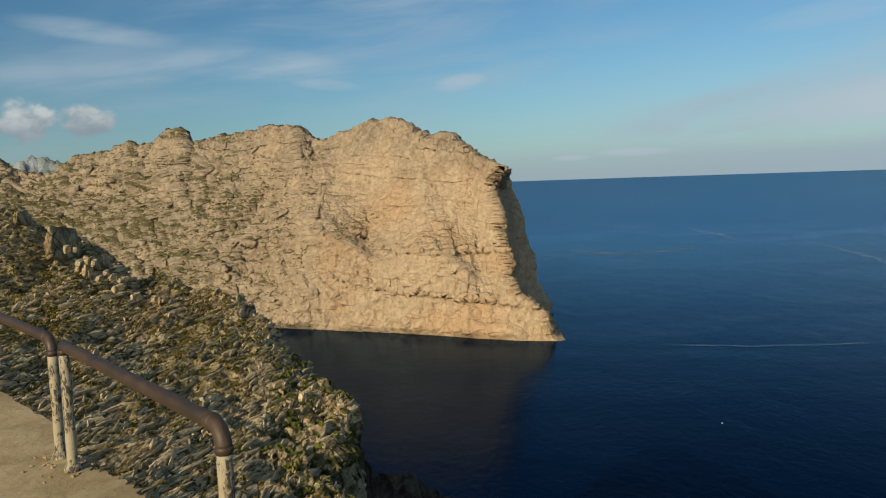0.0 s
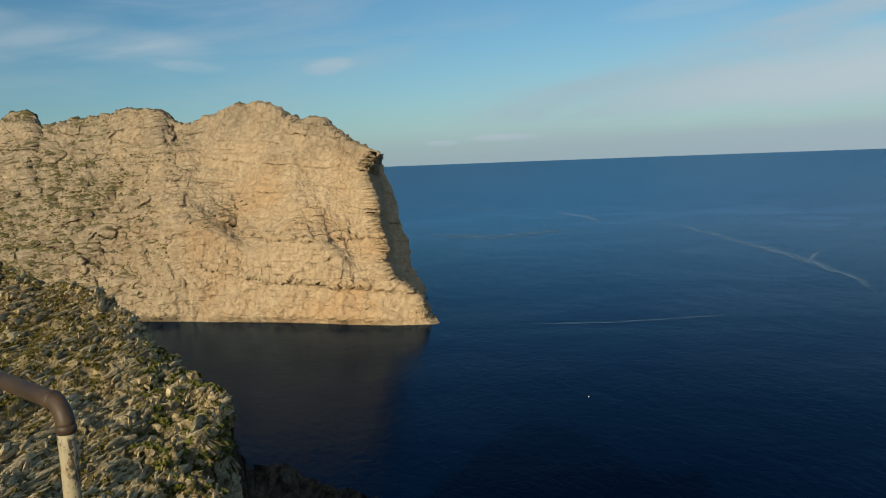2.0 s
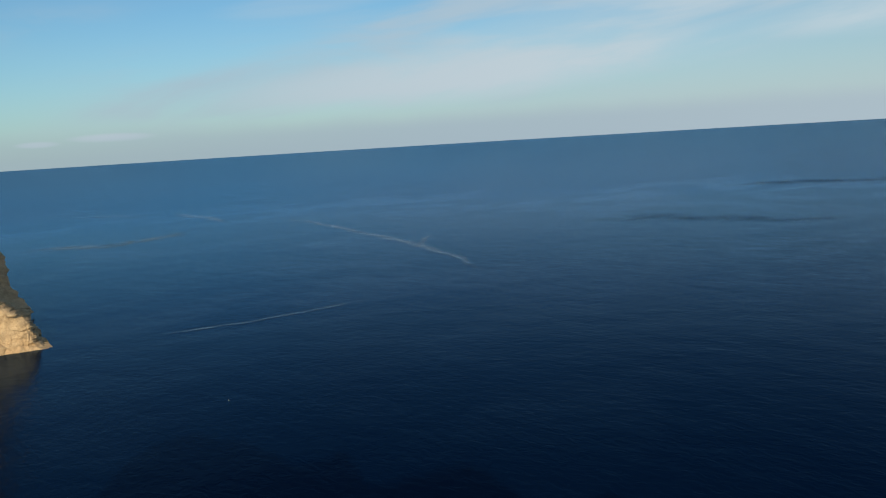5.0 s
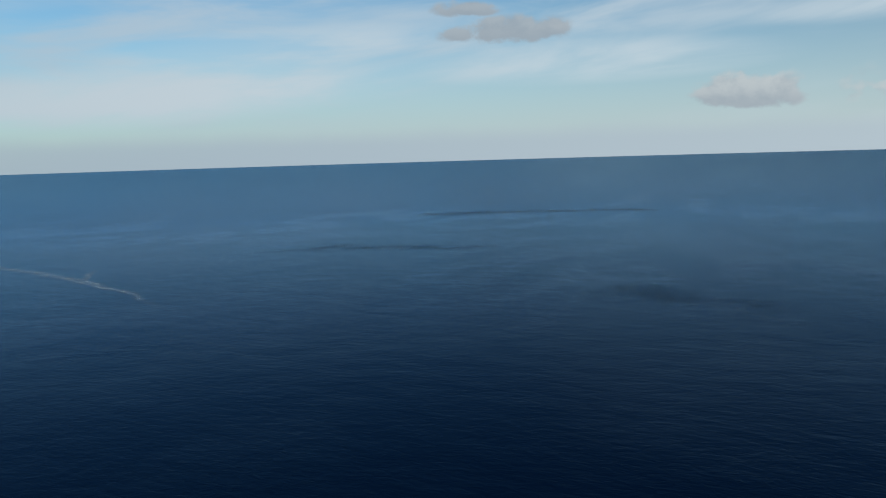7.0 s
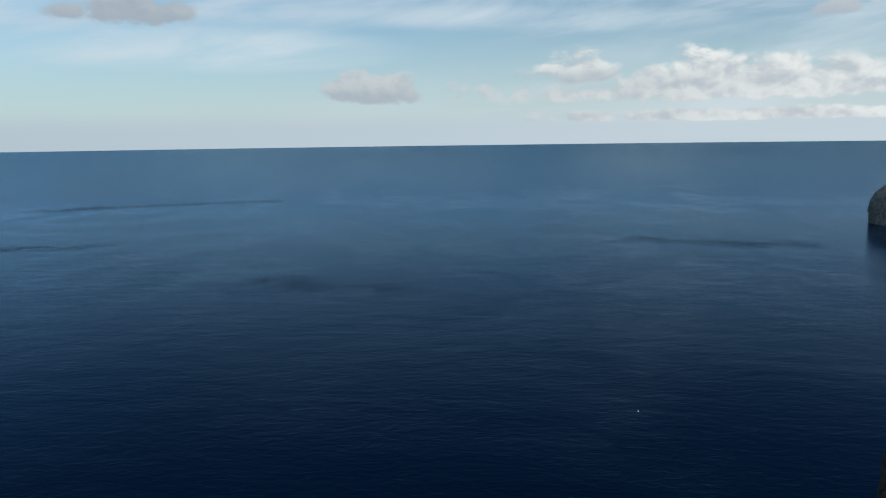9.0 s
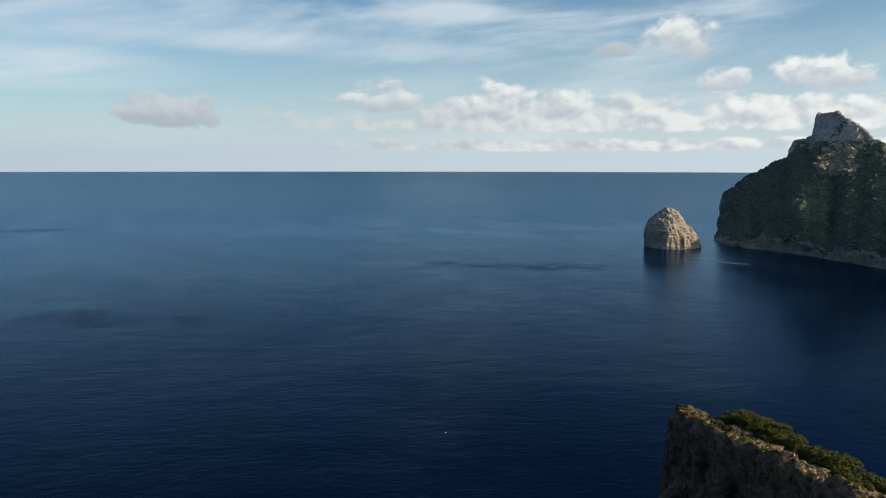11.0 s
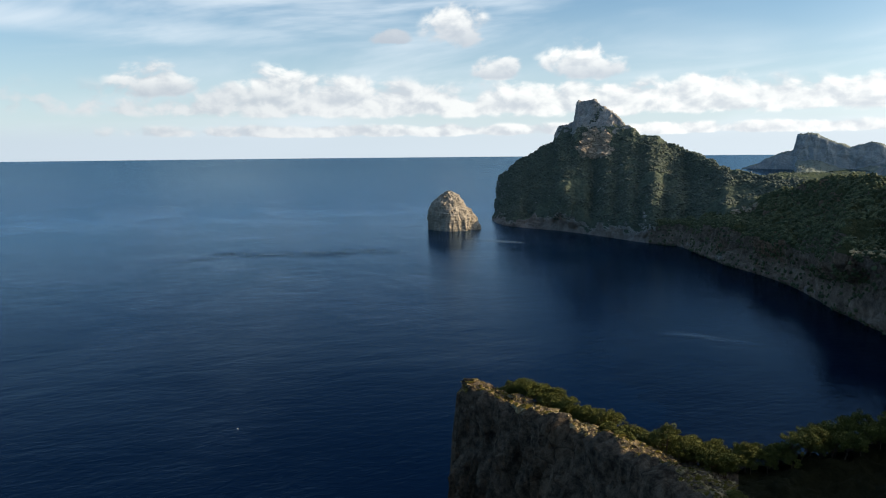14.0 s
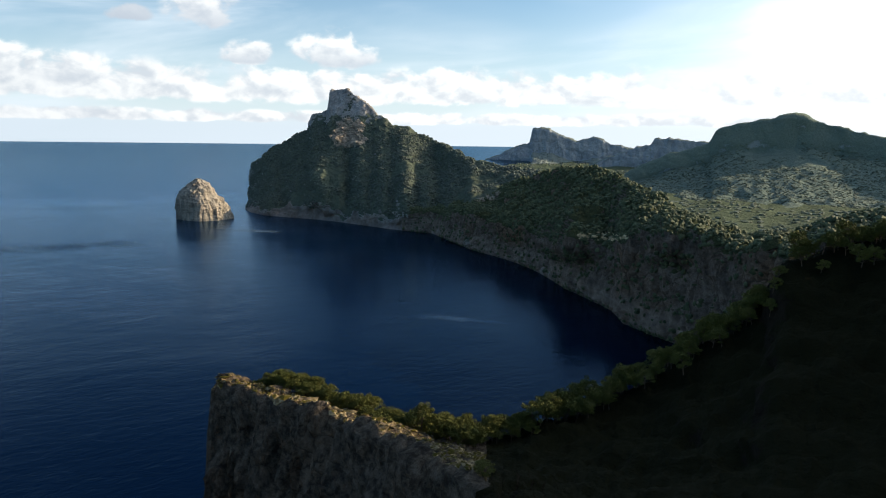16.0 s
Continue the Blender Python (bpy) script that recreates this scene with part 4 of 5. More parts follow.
def bend(corner, along, r=0.085, steps=8):
    """Points of a pipe that comes along 'along' to a corner and turns down."""
    c, a = Vector(corner), Vector(along).normalized()
    mid = c - a * r - Vector((0, 0, r))
    return [mid + (Vector((0, 0, 1)) * math.cos(t) + a * math.sin(t)) * r for t in [math.pi / 2 * i / steps for i in range(steps + 1)]]


P1, P2, P3, P0 = Vector((-2.418, 4.705, 0)), Vector((-2.235, 4.480, 0)), Vector((-0.848, 2.846, 0)), Vector((-3.96, 6.4, 0))
up = Vector((0, 0, RAIL_Z))


def post(parent, foot, top, seed):
    random.seed(seed)
    zs = [foot.z - 0.05 + (top - foot.z + 0.05) * i / 10 for i in range(11)]
    pts = [(foot.x + random.uniform(-1, 1) * 0.0015, foot.y + random.uniform(-1, 1) * 0.0015, z) for z in zs]
    p = part("post", tube(pts, [PIPE_R * (0.93 + random.uniform(-0.02, 0.02)) for _ in zs]), M_POST, parent, "flaking cream paint over dark iron")
    part("collar", tube([(foot.x, foot.y, top - 0.02), (foot.x, foot.y, top - 0.008), (foot.x, foot.y, top + 0.004), (foot.x, foot.y, top + 0.012)], [PIPE_R * 0.98, PIPE_R * 1.12, PIPE_R * 1.12, PIPE_R], 18), M_PIPE, p)
    base = [(foot.x, foot.y, foot.z - 0.02), (foot.x, foot.y, foot.z + 0.015), (foot.x, foot.y, foot.z + 0.035), (foot.x, foot.y, foot.z + 0.04)]
    part("base_flange", tube(base, [0.05, 0.048, 0.04, 0.031], 14), M_POST, p)
    return p


def run(name, label, a, b, bends):
    root = tagged(new("railing"), label, "railing", "railings on the terrace")
    root.location = (a.x, a.y, 0)
    d = (b - a).normalized()
    start = bend(a + up, -d)[::-1] if bends[0] else [a + up]
    stop = bend(b + up, d) if bends[1] else [b + up]
    line = [start[-1].lerp(stop[0], i / 12) for i in range(1, 12)]
    off = Vector((a.x, a.y, 0))
    ob = part("handrail", tube([p - off for p in start + line + stop], PIPE_R), M_PIPE, root, "smooth brown rusty steel pipe")
    for foot, flag in ((a, bends[0]), (b, bends[1])):
        top = RAIL_Z - 0.085 if flag else RAIL_Z - PIPE_R
        post(root, foot - off, top, int(abs(foot.x) * 1000))
    if bends[1]:
        e = stop[0] - off
        part("sleeve", tube([e - d * 0.03, e - d * 0.02, e + d * 0.005, e + d * 0.012], [PIPE_R, PIPE_R * 1.1, PIPE_R * 1.1, PIPE_R], 18), M_PIPE, ob)
    return root


run("railing", "low pipe railing, brown steel handrail on flaking cream posts", P0, P1, (False, True))
run("railing", "low pipe railing, elbow at its end, flaking cream posts", P2, P3, (False, True))

# ---- plants and loose stones ----


def scatter(P, count, seed, keep=None):
    """Random places on a sheet, with their upward normals; keep: a test on (places, normals)."""
    rng = np.random.default_rng(seed)
    n = normals(P)
    n = n * np.sign(n[..., 2:3] + 1e-9)
    r, c = P.shape[:2]
    area = np.linalg.norm(np.cross(P[1:, :-1] - P[:-1, :-1], P[:-1, 1:] - P[:-1, :-1]), axis=-1).ravel()
    k = rng.choice(len(area), count, p=area / area.sum())
    i, j = k // (c - 1), k % (c - 1)
    a, b = rng.random((2, count, 1))
    at = P[i, j] * (1 - a) * (1 - b) + P[i + 1, j] * a * (1 - b) + P[i, j + 1] * (1 - a) * b + P[i + 1, j + 1] * a * b
    nn = n[i, j]
    if keep is not None:
        ok = keep(at, nn)
        at, nn = at[ok], nn[ok]
    return at, nn


def lots(name, verts, faces, material, label, category):
    me = bpy.data.meshes.new(name)
    me.from_pydata(verts.reshape(-1, 3).tolist(), [], faces.reshape(-1, 3).tolist())
    me.materials.append(material)
    return tagged(new(name, me), label, category, kind="stuff")


ICO = bmesh.new()
bmesh.ops.create_icosphere(ICO, subdivisions=1, radius=1.0)
ICO_V = np.array([v.co for v in ICO.verts])
ICO_F = np.array([[v.index for v in f.verts] for f in ICO.faces])
ICO.free()


def clumps(name, at, size, material, label, category, seed, stretch=(1, 1, 1), sink=0.3, strike=None, rag=0.35):
    """Many small uneven lumps in one mesh."""
    rng = np.random.default_rng(seed)
    m = len(at)
    v = ICO_V[None] * (1 + rag * rng.uniform(-1, 1, (m, len(ICO_V), 1))) * np.array(stretch) * size[:, None, None]
    a = rng.uniform(0, 2 * np.pi, m) if strike is None else radians(strike) + rng.normal(0, 0.22, m)
    c, s = np.cos(a)[:, None], np.sin(a)[:, None]
    x, y = v[..., 0] * c - v[..., 1] * s, v[..., 0] * s + v[..., 1] * c
    v = np.stack([x, y, v[..., 2]], -1) + at[:, None, :]
    v[..., 2] += (size * stretch[2] * (1 - sink))[:, None] - (size * stretch[2] * 0.5)[:, None]
    f = ICO_F[None] + (np.arange(m) * len(ICO_V))[:, None, None]
    return lots(name, v, f, material, label, category)


def tufts(name, at, size, material, label, category, seed, blades=12):
    """Spiky low scrub: short blades that fan out from a foot."""
    rng = np.random.default_rng(seed)
    m = len(at)
    d = rng.normal(0, 1, (m, blades, 3))
    d[..., 2] = np.abs(d[..., 2]) + 0.25
    d /= np.linalg.norm(d, axis=-1, keepdims=True)
    tip = d * (size[:, None, None] * rng.uniform(0.6, 1.2, (m, blades, 1)))
    side = np.cross(d, rng.normal(0, 1, d.shape)) * (size[:, None, None] * 0.32)
    foot = np.zeros((m, 1, 3))
    v = np.concatenate([foot, (tip + side), (tip - side)], 1) + at[:, None, :]
    k = np.arange(blades)
    f = np.stack([0 * k, 1 + k, 1 + blades + k], -1)[None] + (np.arange(m) * (1 + 2 * blades))[:, None, None]
    return lots(name, v, f, material, label, category)


rng = np.random.default_rng(7)
visible = SHEETS["slope"][120:465, 60:540]
patch = lambda at, size, seed: fbm(at, size, 3, 0.55, False, seed)
at, nn = scatter(visible, 70000, 1, lambda p, n: (n[:, 2] > 0.35) & (patch(p, 12, 200) > -0.45))
tufts("scrub", at - (0, 0, 0.05), rng.uniform(0.1, 0.3, len(at)), M_SCRUB, "low dry olive-green scrub among the rocks", "scrub", 2, 9)
at, nn = scatter(visible, 46000, 3, lambda p, n: patch(p, 9, 210) > -0.2)
clumps("stones", at, rng.gamma(1.6, 0.06, len(at)) + 0.04, M_RIB, "grey weathered limestone ribs and stones on the slope", "stones", 4, (2.8, 0.6, 1.0), 0.4, 78, 0.5)

at, nn = scatter(visible, 9000, 5, lambda p, n: patch(p, 14, 215) > -0.1)
clumps("stones", at, rng.uniform(0.12, 0.34, len(at)), M_RIB, "long pale limestone ribs standing out of the scrub", "stones", 6, (4.5, 0.5, 0.75), 0.35, 78, 0.4)

# two dark blocks on the skyline of the slope
def boulder(name, at, size, turn, seed, label, mat=None, group="boulders on the slope", cuts=11):
    """A split block with flat faces, its edges worn."""
    bm = bmesh.new()
    bmesh.ops.create_cube(bm, size=2.0)
    bmesh.ops.subdivide_edges(bm, edges=bm.edges, cuts=cuts, use_grid_fill=True)
    co = np.array([v.co for v in bm.verts])
    co = co / np.maximum(1, (np.linalg.norm(co, axis=1, keepdims=True) / 1.5))
    co[:, :2] *= 1 - 0.22 * np.clip(co[:, 2:3], 0, 1) * (1, 0.4)
    co = co * (1 + 0.16 * fbm(co, 0.8, 4, 0.6, True, seed)[:, None] * 0.6)
    for v, c in zip(bm.verts, co):
        v.co = Vector(c * size)
    ob = part(name, bm, mat or M_SLOPE, None)
    ob.matrix_basis = pose(at.x, at.y, at.z, 6, -8, turn)
    for pl in ob.data.polygons:
        pl.use_smooth = cuts > 8
    return tagged(ob, label, "boulder", group)


boulder("boulder", bearing(26.0, 112, EYE + 112 * math.tan(radians(-3.5))), np.array((3.0, 0.4, 1.9)), -100, 5, "dark angular limestone block standing on the slope")
boulder("boulder", bearing(28.3, 118, EYE + 118 * math.tan(radians(-1.7))), np.array((1.4, 0.3, 0.8)), -100, 8, "small dark limestone block on the slope")
boulder("boulder", bearing(24.2, 106, EYE + 106 * math.tan(radians(-4.9))), np.array((1.8, 0.7, 0.9)), -112, 9, "weathered limestone block below the skyline")

# broken blocks along the seaward edge of the slope
rb = random.Random(91)
S = SHEETS["slope"]
for k in range(70):
    i, j = rb.randint(150, 452), int(539 - 46 * rb.random() ** 1.6)
    p, far = S[i, j], math.hypot(S[i, j][0], S[i, j][1]) / 80
    b = np.array((rb.uniform(0.3, 0.9), rb.uniform(0.2, 0.4), rb.uniform(0.25, 0.7))) * far
    boulder("boulder", Vector(p) + Vector((0, 0, 0.1)), b, 84 + rb.uniform(-50, 50), 400 + k, "weathered limestone block on the cliff edge", M_RIB if k % 5 == 0 else M_SLOPE, "blocks along the cliff edge", 5)
# dark shrubs along the edge, also standing in for shade in its crevices
at, nn = scatter(S[150:462, 478:548], 900, 93)
tufts("scrub", at, np.random.default_rng(94).uniform(0.25, 0.6, len(at)), M_PINE, "dark green shrubs on the cliff edge, also for crevice shade", "scrub", 95, 26)
# ribs of bare rock below the dark block
for k in range(22):
    a = rb.uniform(20.6, 26.5)
    e = float(table(a, OUT_B)) - rb.uniform(0.5, 2.0)
    boulder("boulder", bearing(a, 104, EYE + 104 * math.tan(radians(e))), np.array((rb.uniform(0.3, 0.9), 0.22, rb.uniform(0.2, 0.5))), 84 + rb.uniform(-30, 30), 500 + k, "grey limestone outcrop among the scrub", M_RIB, "outcrops on the slope", 5)


def pine(seed, height):
    """An umbrella-crowned pine; the trunk and its limbs, and a crown of needle clumps."""
    r = random.Random(seed)
    root = new("pine_tree")
    lean = Vector((r.uniform(-0.2, 0.2), r.uniform(-0.2, 0.2), 0))
    trunk_pts = [Vector((0, 0, -0.6)) + (lean * (i / 6) ** 1.4 + Vector((0, 0, 1)) * (i / 6) * 0.75) * height for i in range(7)]
    bm = tube(trunk_pts, [0.028 * height * (1 - 0.11 * i) for i in range(7)], 8)
    ends = [trunk_pts[-1] + Vector((0, 0, height * 0.12))]
    limbs = []
    for k in range(11):
        t = r.uniform(0.4, 1.0)
        base = trunk_pts[0].lerp(trunk_pts[-1], t)
        a = k * 2.4 + r.uniform(-0.4, 0.4)
        reach = height * r.uniform(0.2, 0.42) * (1.25 - 0.55 * t)
        end = base + Vector((math.cos(a) * reach, math.sin(a) * reach, height * r.uniform(0.06, 0.26)))
        limbs.append(tube([base, base.lerp(end, 0.5) + Vector((0, 0, -0.02 * height)), end], [0.011 * height, 0.008 * height, 0.004 * height], 5))
        ends.append(end)
    trunk = part("trunk", bm, M_BARK, root)
    for b in limbs:
        part("limb", b, M_BARK, trunk)
    rg = np.random.default_rng(seed)
    vs, n = [], 0
    dome = [np.array(e) for e in ends for _ in range(2)]
    for _ in range(34):         # an umbrella of needle clumps over the limbs
        a, q = rg.uniform(0, 2 * np.pi), rg.random() ** 0.5
        z = 0.62 + 0.3 * (1 - q ** 2.2) - 0.16 * rg.random() ** 2
        dome.append(np.array((math.cos(a) * q * 0.4 + lean.x, math.sin(a) * q * 0.4 + lean.y, z)) * height)
    for e in dome:
        c = e + rg.normal(0, 0.03 * height, 3) * (1.3, 1.3, 0.7)
        rad = height * rg.uniform(0.075, 0.125)
        d = rg.normal(0, 1, (80, 3))
        d = d / np.linalg.norm(d, axis=1, keepdims=True) * rad * rg.uniform(0.55, 1.05, (80, 1)) * (1, 1, 0.72)
        t1 = rg.normal(0, 1, (80, 3))
        t2 = rg.normal(0, 1, (80, 3))
        sz = rad * 0.24
        vs.append(np.stack([c + d + t1 * sz * 0.6, c + d - t1 * sz * 0.4 + t2 * sz * 0.5, c + d - t2 * sz * 0.6], 1))
    v = np.concatenate(vs).reshape(-1, 3)
    me = bpy.data.meshes.new("crown")
    me.from_pydata(v.tolist(), [], np.arange(len(v)).reshape(-1, 3).tolist())
    me.materials.append(M_PINE)
    new("crown", me).parent = root
    return root


PINES = [pine(40 + k, 6.0) for k in range(5)]


def plant(at, k, size, label, group):
    """Set a pine; the first of each shape is moved, later ones are copies."""
    m = pose(at[0], at[1], at[2], 0, 0, (k * 137.5) % 360) @ Matrix.Diagonal((size, size, size * (0.9 + 0.07 * (k % 4)), 1))
    src = PINES[k % len(PINES)]
    ob = src if k < len(PINES) else copy_thing(src, pose(0, 0, 0))
    ob.matrix_basis = m
    return tagged(ob, label, "pine tree", group)


count = 0
S = SHEETS["crag"]
rng = np.random.default_rng(11)
nc = S.shape[1]
for k in range(92):
    u = (k + 0.5) / 92
    j = int(np.clip(26 + (nc - 30) * u, 0, nc - 1))
    i = int(S.shape[0] * rng.uniform(0.7, 0.99))
    plant(S[i, j], count, rng.uniform(0.62, 1.1) * (0.42 if u < 0.1 else 0.68), "green umbrella pine on the sunlit top of the crag", "pines on the crag")
    count += 1
S = SHEETS["hillside"]
nc = S.shape[1]
for k in range(90):
    j = int((nc * 0.62) * rng.random() ** 1.1)
    i = int((S.shape[0] - 1) * (0.985 + 0.015 * rng.random()))
    plant(S[i, j], count, rng.uniform(0.5, 0.95), "pine on the shaded slope below the terrace", "pines on the slope")
    count += 1

# a belt of low pines where the crag runs into the slope, their tops in the sun
both = np.concatenate([SHEETS["crag"][:, -50:], SHEETS["hillside"][:, :150]], 1)
for k in range(96):
    j = int(both.shape[1] * (k + rng.random()) / 96)
    at = both[int(both.shape[0] * (1 - 0.07 * rng.random() ** 1.3)) - 1, j]
    plant(at, count, rng.uniform(0.42, 0.78), "low sunlit pine in the belt above the water", "pines in the belt")
    count += 1

# and low growth down the gully beside the crag
for k in range(26):
    at = SHEETS["seam"][rng.integers(0, 66), int(82 * rng.random())]
    plant(at, count, rng.uniform(0.3, 0.6), "low shaded pine in the gully beside the crag", "pines in the gully")
    count += 1

# stones along the rim of the crag, pale to stand in for sunlight
at, nn = scatter(SHEETS["crag"][:44], 3600, 81, lambda p, n: n[:, 2] > 0.3)
clumps("stones", at, np.random.default_rng(82).gamma(1.8, 0.08, len(at)) + 0.05, M_SLOPE, "loose stones on the crag, pale for its sunlit rim", "stones", 83, (1.6, 1, 0.7), 0.4, None, 0.5)

# woods on the far coasts
at, nn = scatter(SHEETS["wooded_coast"][:200], 26000, 21, lambda p, n: (n[:, 2] > 0.42) & (patch(p, 60, 220) > -0.75))
clumps("pine_woods", at, np.random.default_rng(22).uniform(1.4, 3.3, len(at)), M_WOODS, "dense dark green pine woods on the coast hills", "woods", 23, (1, 1, 0.95), 0.2)
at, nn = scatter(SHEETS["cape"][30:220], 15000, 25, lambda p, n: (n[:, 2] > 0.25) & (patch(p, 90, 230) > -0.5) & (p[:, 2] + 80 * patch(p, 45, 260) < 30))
clumps("cape_scrub", at, np.random.default_rng(26).uniform(1.8, 3.8, len(at)), M_HEATH, "green scrub and low pines on the cape, greyed for haze", "scrub", 27, (1, 1, 0.8), 0.25)
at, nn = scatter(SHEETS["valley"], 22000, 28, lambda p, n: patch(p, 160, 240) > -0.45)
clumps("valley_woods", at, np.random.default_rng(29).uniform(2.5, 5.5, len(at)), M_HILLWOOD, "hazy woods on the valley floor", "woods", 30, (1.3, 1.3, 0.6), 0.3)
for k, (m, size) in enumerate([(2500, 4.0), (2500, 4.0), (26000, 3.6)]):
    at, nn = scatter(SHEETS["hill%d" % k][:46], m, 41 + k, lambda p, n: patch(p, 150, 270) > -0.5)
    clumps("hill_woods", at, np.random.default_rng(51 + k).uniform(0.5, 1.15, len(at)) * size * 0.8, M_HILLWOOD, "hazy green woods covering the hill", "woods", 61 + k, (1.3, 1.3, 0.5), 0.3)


def scree(windows, count, seed, sheet, size, mat, label):
    """Bare pale stones lying where the woods leave a gap; windows: yaw and height, from and to."""
    at, nn = scatter(sheet, count, seed)
    yaw = np.degrees(np.arctan2(-at[:, 0], at[:, 1]))
    up = np.degrees(np.arctan2(at[:, 2] - EYE, np.hypot(at[:, 0], at[:, 1])))
    a0, a1, e0, e1 = windows
    r = ((yaw - (a0 + a1) / 2) / ((a0 - a1) / 2)) ** 2 + ((up - (e0 + e1) / 2) / ((e1 - e0) / 2)) ** 2
    at = at[r < 1 + 0.8 * patch(at, 30, seed)]
    clumps("scree", at, np.random.default_rng(seed).gamma(2.0, 0.5, len(at)) * size, mat, label, "scree", seed + 1, (1.4, 1, 0.7), 0.4)


scree((-125.8, -128.0, -0.6, 1.3), 160000, 71, SHEETS["cape"][60:220], 2.2, M_ISLET, "pale bare scree below the peak")
scree((-135.2, -138.0, -4.4, -3.3), 60000, 73, SHEETS["wooded_coast"][60:200], 1.5, M_ISLET, "pale bare rock in a gap of the woods")
scree((-143.6, -147.2, -7.1, -6.5), 60000, 75, SHEETS["wooded_coast"][40:200], 1.1, M_RIB, "pale stony clearing above the sea cliff")
at, nn = scatter(SHEETS["headland"], 16000, 31, lambda p, n: (patch(p, 70, 250) + np.clip((-p[:, 0] - 200) / 260, -1.0, 0.6) > 0.15) & (n[:, 2] > 0.22) & (p[:, 2] < 20 + 40 * patch(p, 60, 255)))
clumps("headland_scrub", at, np.random.default_rng(32).uniform(0.6, 1.9, len(at)), M_SCRUB, "sparse dry scrub clinging to the headland", "scrub", 33, (1.2, 1.2, 0.8), 0.3)


# ---- on the water ----
def water_streak(name, points, width, material, label, category):
    """A ribbon of foam or ruffled water lying on the sea; points: yaw and distance."""
    p = np.array([bearing(a, d, 0) for a, d in points])
    t = np.linspace(0, len(p) - 1, 60)
    q = np.stack([np.interp(t, range(len(p)), p[:, k]) for k in range(3)], -1)
    ker = np.ones(7) / 7
    for k in range(2):
        pad = np.concatenate([np.repeat(q[:1, k], 3), q[:, k], np.repeat(q[-1:, k], 3)])
        q[:, k] = np.convolve(pad, ker, "valid")
    q = q + np.stack([fbm(q, 60, 3, 0.5, False, 3) * width * 0.3, fbm(q, 60, 3, 0.5, False, 4) * width * 0.3, 0 * t], -1)
    d = np.gradient(q, axis=0)
    d /= np.linalg.norm(d, axis=1, keepdims=True)
    side = np.stack([-d[:, 1], d[:, 0], 0 * t], -1)
    taper = np.sin(np.pi * np.linspace(0.03, 0.97, 60)) ** 0.5 * (1 + 0.35 * fbm(q, 90, 3, 0.5, False, 6))
    rows = [q + side * (taper * width * o)[:, None] for o in np.linspace(-0.5, 0.5, 5)]
    P = np.stack(rows)
    P[..., 2] = sea_level(np.hypot(P[..., 0], P[..., 1])) + 0.5 + 1.5 * (np.hypot(P[..., 0], P[..., 1]) > 2600)
    ob = grid(name, P, material)
    ob.data.uv_layers.new(name="across")
    uv = np.zeros((len(ob.data.loops), 2))
    li = np.zeros(len(ob.data.loops), int)
    ob.data.loops.foreach_get("vertex_index", li)
    uv[:, 0], uv[:, 1] = (li % 60) / 59, (li // 60) / 4
    ob.data.uv_layers[0].data.foreach_set("uv", uv.ravel())
    return tagged(ob, label, category, kind="structure")


def streak_material(name, colour, strength, rough_=0.6):
    m, n = material(name)
    uv = n.t.nodes.new("ShaderNodeSeparateXYZ")
    n.put(n.node("ShaderNodeTexCoord", out=2), uv.inputs[0])
    across = n.math("SUBTRACT", 1.0, n.math("ABSOLUTE", n.math("SUBTRACT", n.math("MULTIPLY", uv.outputs[1], 2.0), 1.0)))
    along = n.math("SUBTRACT", 1.0, n.math("ABSOLUTE", n.math("SUBTRACT", n.math("MULTIPLY", uv.outputs[0], 2.0), 1.0)))
    v = n.noise(n.stretch(n.node("ShaderNodeTexCoord", out=3), (1, 1, 0)), 0.03, 5, 0.65, 0.5)
    a = n.math("MULTIPLY", n.math("MULTIPLY", n.ramp(across, 0.0, 1.0), n.ramp(along, 0.0, 0.45)), n.ramp(v, 0.25, 0.7))
    finish(n, Base_Color=(*colour, 1.0), Roughness=rough_, Specular_IOR_Level=0.1, Alpha=n.math("MULTIPLY", a, strength))
    return m


M_FOAM = streak_material("sea_foam", (0.5, 0.64, 0.74), 0.22)
M_SLICK = streak_material("calm_slick", (0.2, 0.3, 0.38), 0.45)
# ruffled water: the darker sky it reflects is put into the colour
M_RUFFLE = streak_material("ruffled_water", (0.006, 0.028, 0.085), 0.36, 0.45)
FOAM = [
    ([(-17.1, 2808), (-19.4, 2536), (-21.5, 2280)], 45), ([(-23.2, 2347), (-25.6, 2211), (-27.9, 1991), (-30.1, 1803), (-32.7, 1611), (-35.1, 1439), (-37.9, 1276), (-39.8, 1127)], 34),
    ([(-35.3, 1651), (-34.9, 1550), (-34.5, 1478)], 24), ([(-10.4, 3000), (-13.6, 2880), (-16.1, 2757)], 40),
]
for pts, w in FOAM:
    water_streak("foam_streak", pts, w, M_FOAM, "thin pale foam line drifting on the sea", "foam")
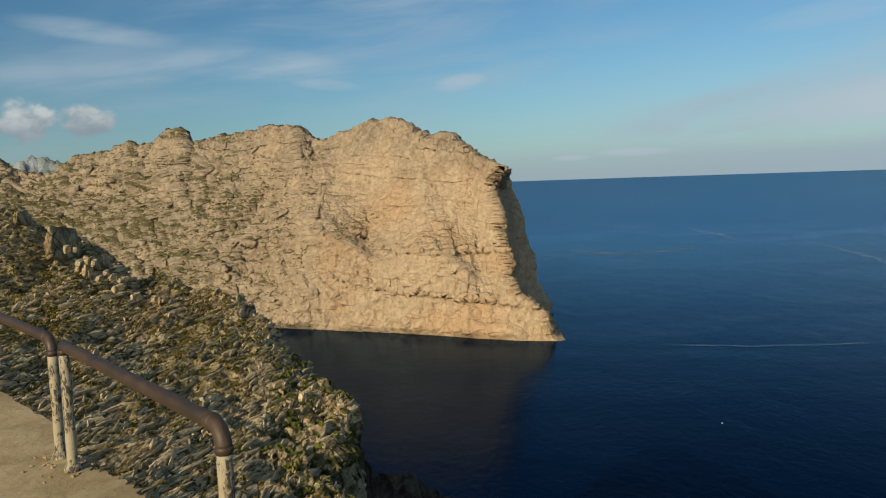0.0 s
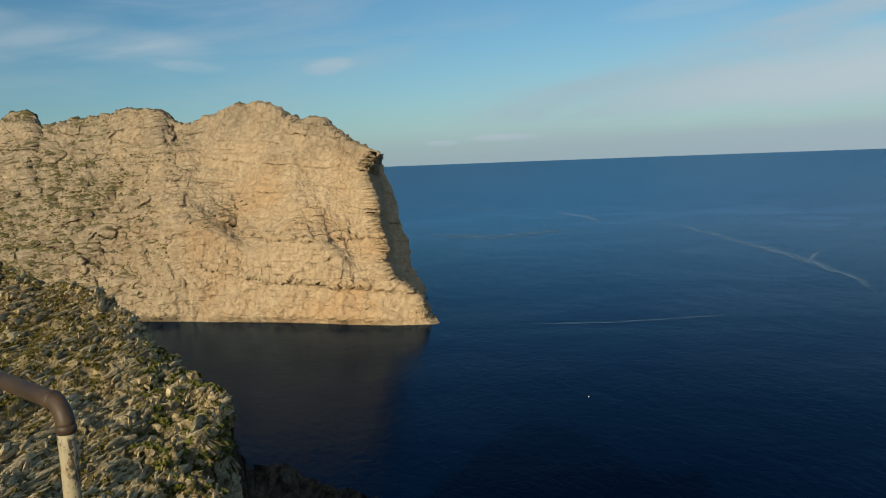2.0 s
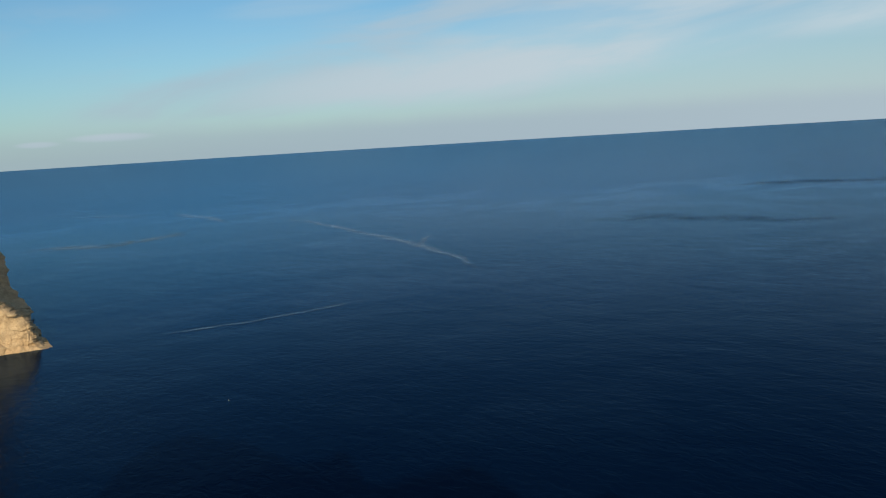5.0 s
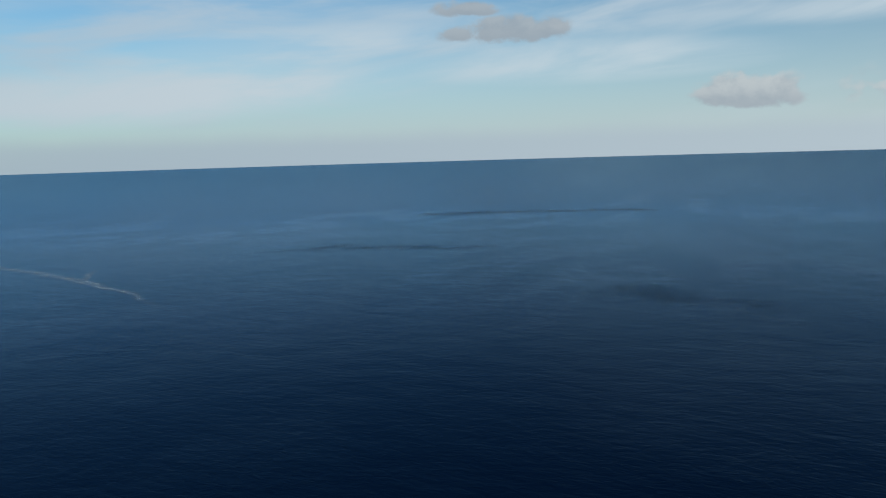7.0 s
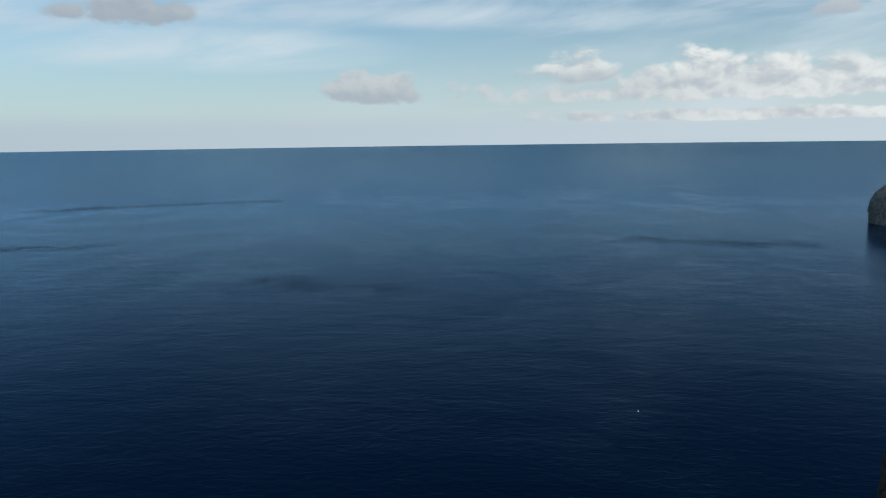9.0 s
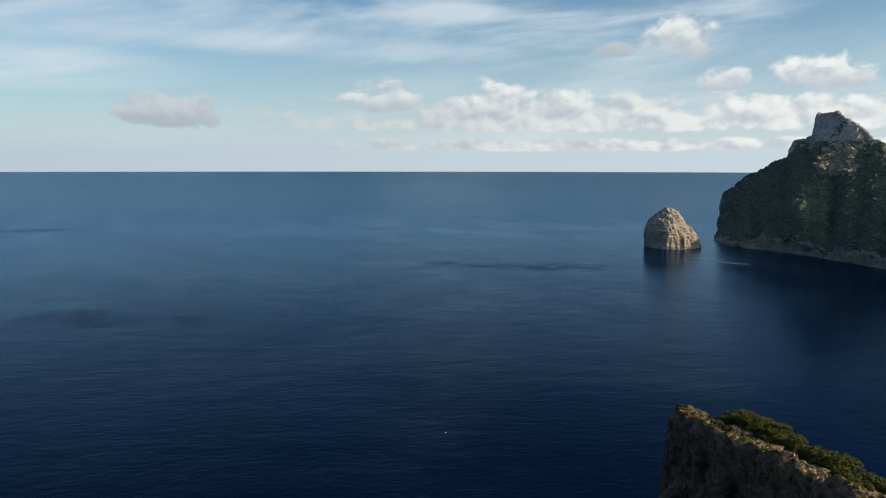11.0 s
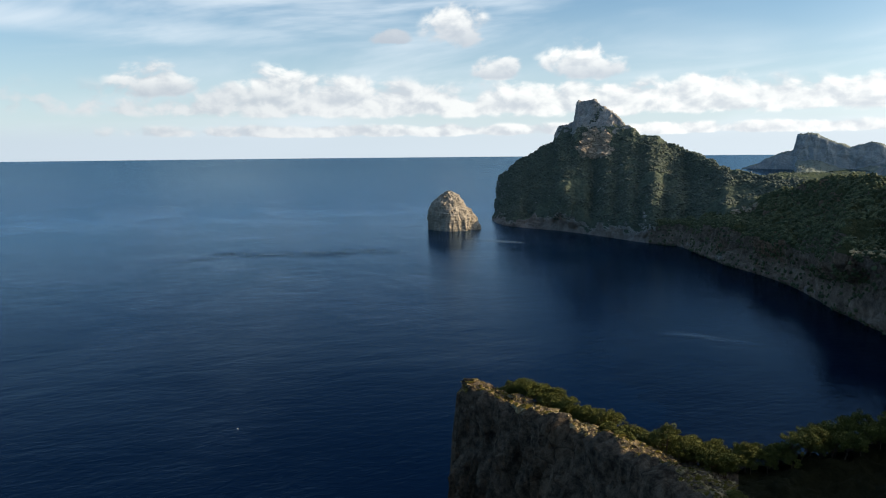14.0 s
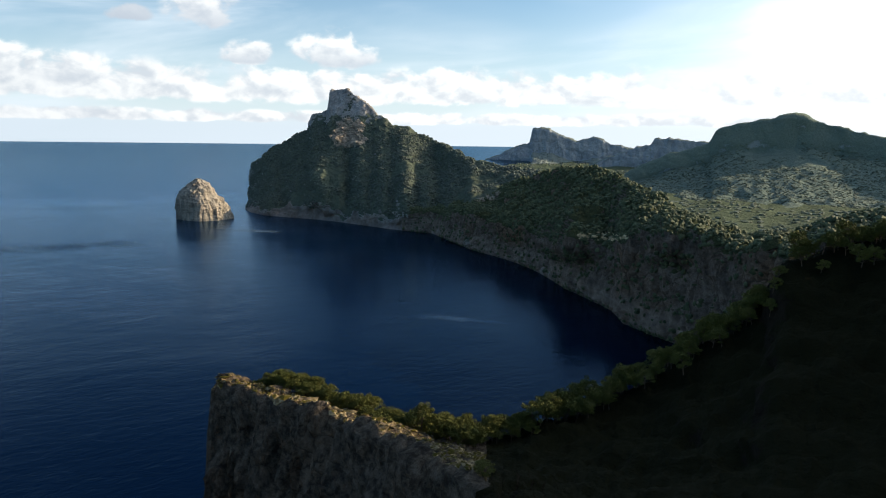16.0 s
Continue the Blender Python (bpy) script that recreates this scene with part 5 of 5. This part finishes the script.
for pts, w in [([(-8.6, 2011), (-12.7, 1969), (-18.1, 2128)], 120), ([(-15.3, 925), (-22.0, 927), (-30.8, 999)], 14), ([(-130.6, 869), (-134.8, 877), (-139.1, 844)], 34), ([(-117.5, 1780), (-120.0, 1740), (-122.0, 1700)], 40)]:
    water_streak("calm_patch", pts, w, M_SLICK, "smooth pale patch of calm water", "water patch")
for pts, w in [([(-68.7, 1057), (-72.0, 1182), (-75.2, 1128), (-79.0, 1074), (-84.2, 968)], 130), ([(-96.4, 1543), (-102.0, 1597), (-105.5, 1581), (-110.6, 1561), (-114.0, 1547)], 130), ([(-45.6, 1753), (-52.9, 1764), (-58.8, 1706), (-64.6, 1669)], 130), ([(-55.9, 2650), (-60.5, 2690), (-66.3, 2690), (-72.0, 2680), (-77.1, 2642)], 180)]:
    water_streak("ruffled_patch", pts, w, M_RUFFLE, "dark wind-ruffled patch of water", "water patch")


def buoy(at):
    root = tagged(new("buoy"), "small white mooring buoy on the open water", "buoy", "buoys")
    root.location = at
    part("float", tube([(0, 0, -0.3), (0, 0, -0.1), (0, 0, 0.25), (0, 0, 0.42)], [0.25, 0.5, 0.5, 0.2], 14), M_FLOAT, root)
    part("ring", tube([(0, 0, 0.4), (0, 0, 0.62)], [0.07, 0.05], 8), M_PIPE, root)


M_FLOAT, nf = material("white_plastic")
finish(nf, Base_Color=nf.mix(nf.noise(nf.node("ShaderNodeTexCoord", out=3), 4.0, 3), (0.7, 0.7, 0.68), (0.82, 0.82, 0.8)), Roughness=0.5)
buoy(bearing(-19.8, 640, SEA))
buoy(bearing(-100.6, 573, SEA))

# crumbled concrete round the feet of the posts
rng = np.random.default_rng(77)
foot = np.array([(-2.418, 4.705, 0.0), (-2.235, 4.48, 0.0)])[rng.integers(0, 2, 60)]
at = foot + np.stack([rng.normal(0, 0.09, 60), rng.normal(0, 0.09, 60), np.full(60, 0.004)], -1)
clumps("concrete_crumbs", at, rng.uniform(0.004, 0.012, 60), M_CONC, "crumbled bits of concrete round the post feet", "rubble", 78, (1.2, 1, 0.7), 0.3)
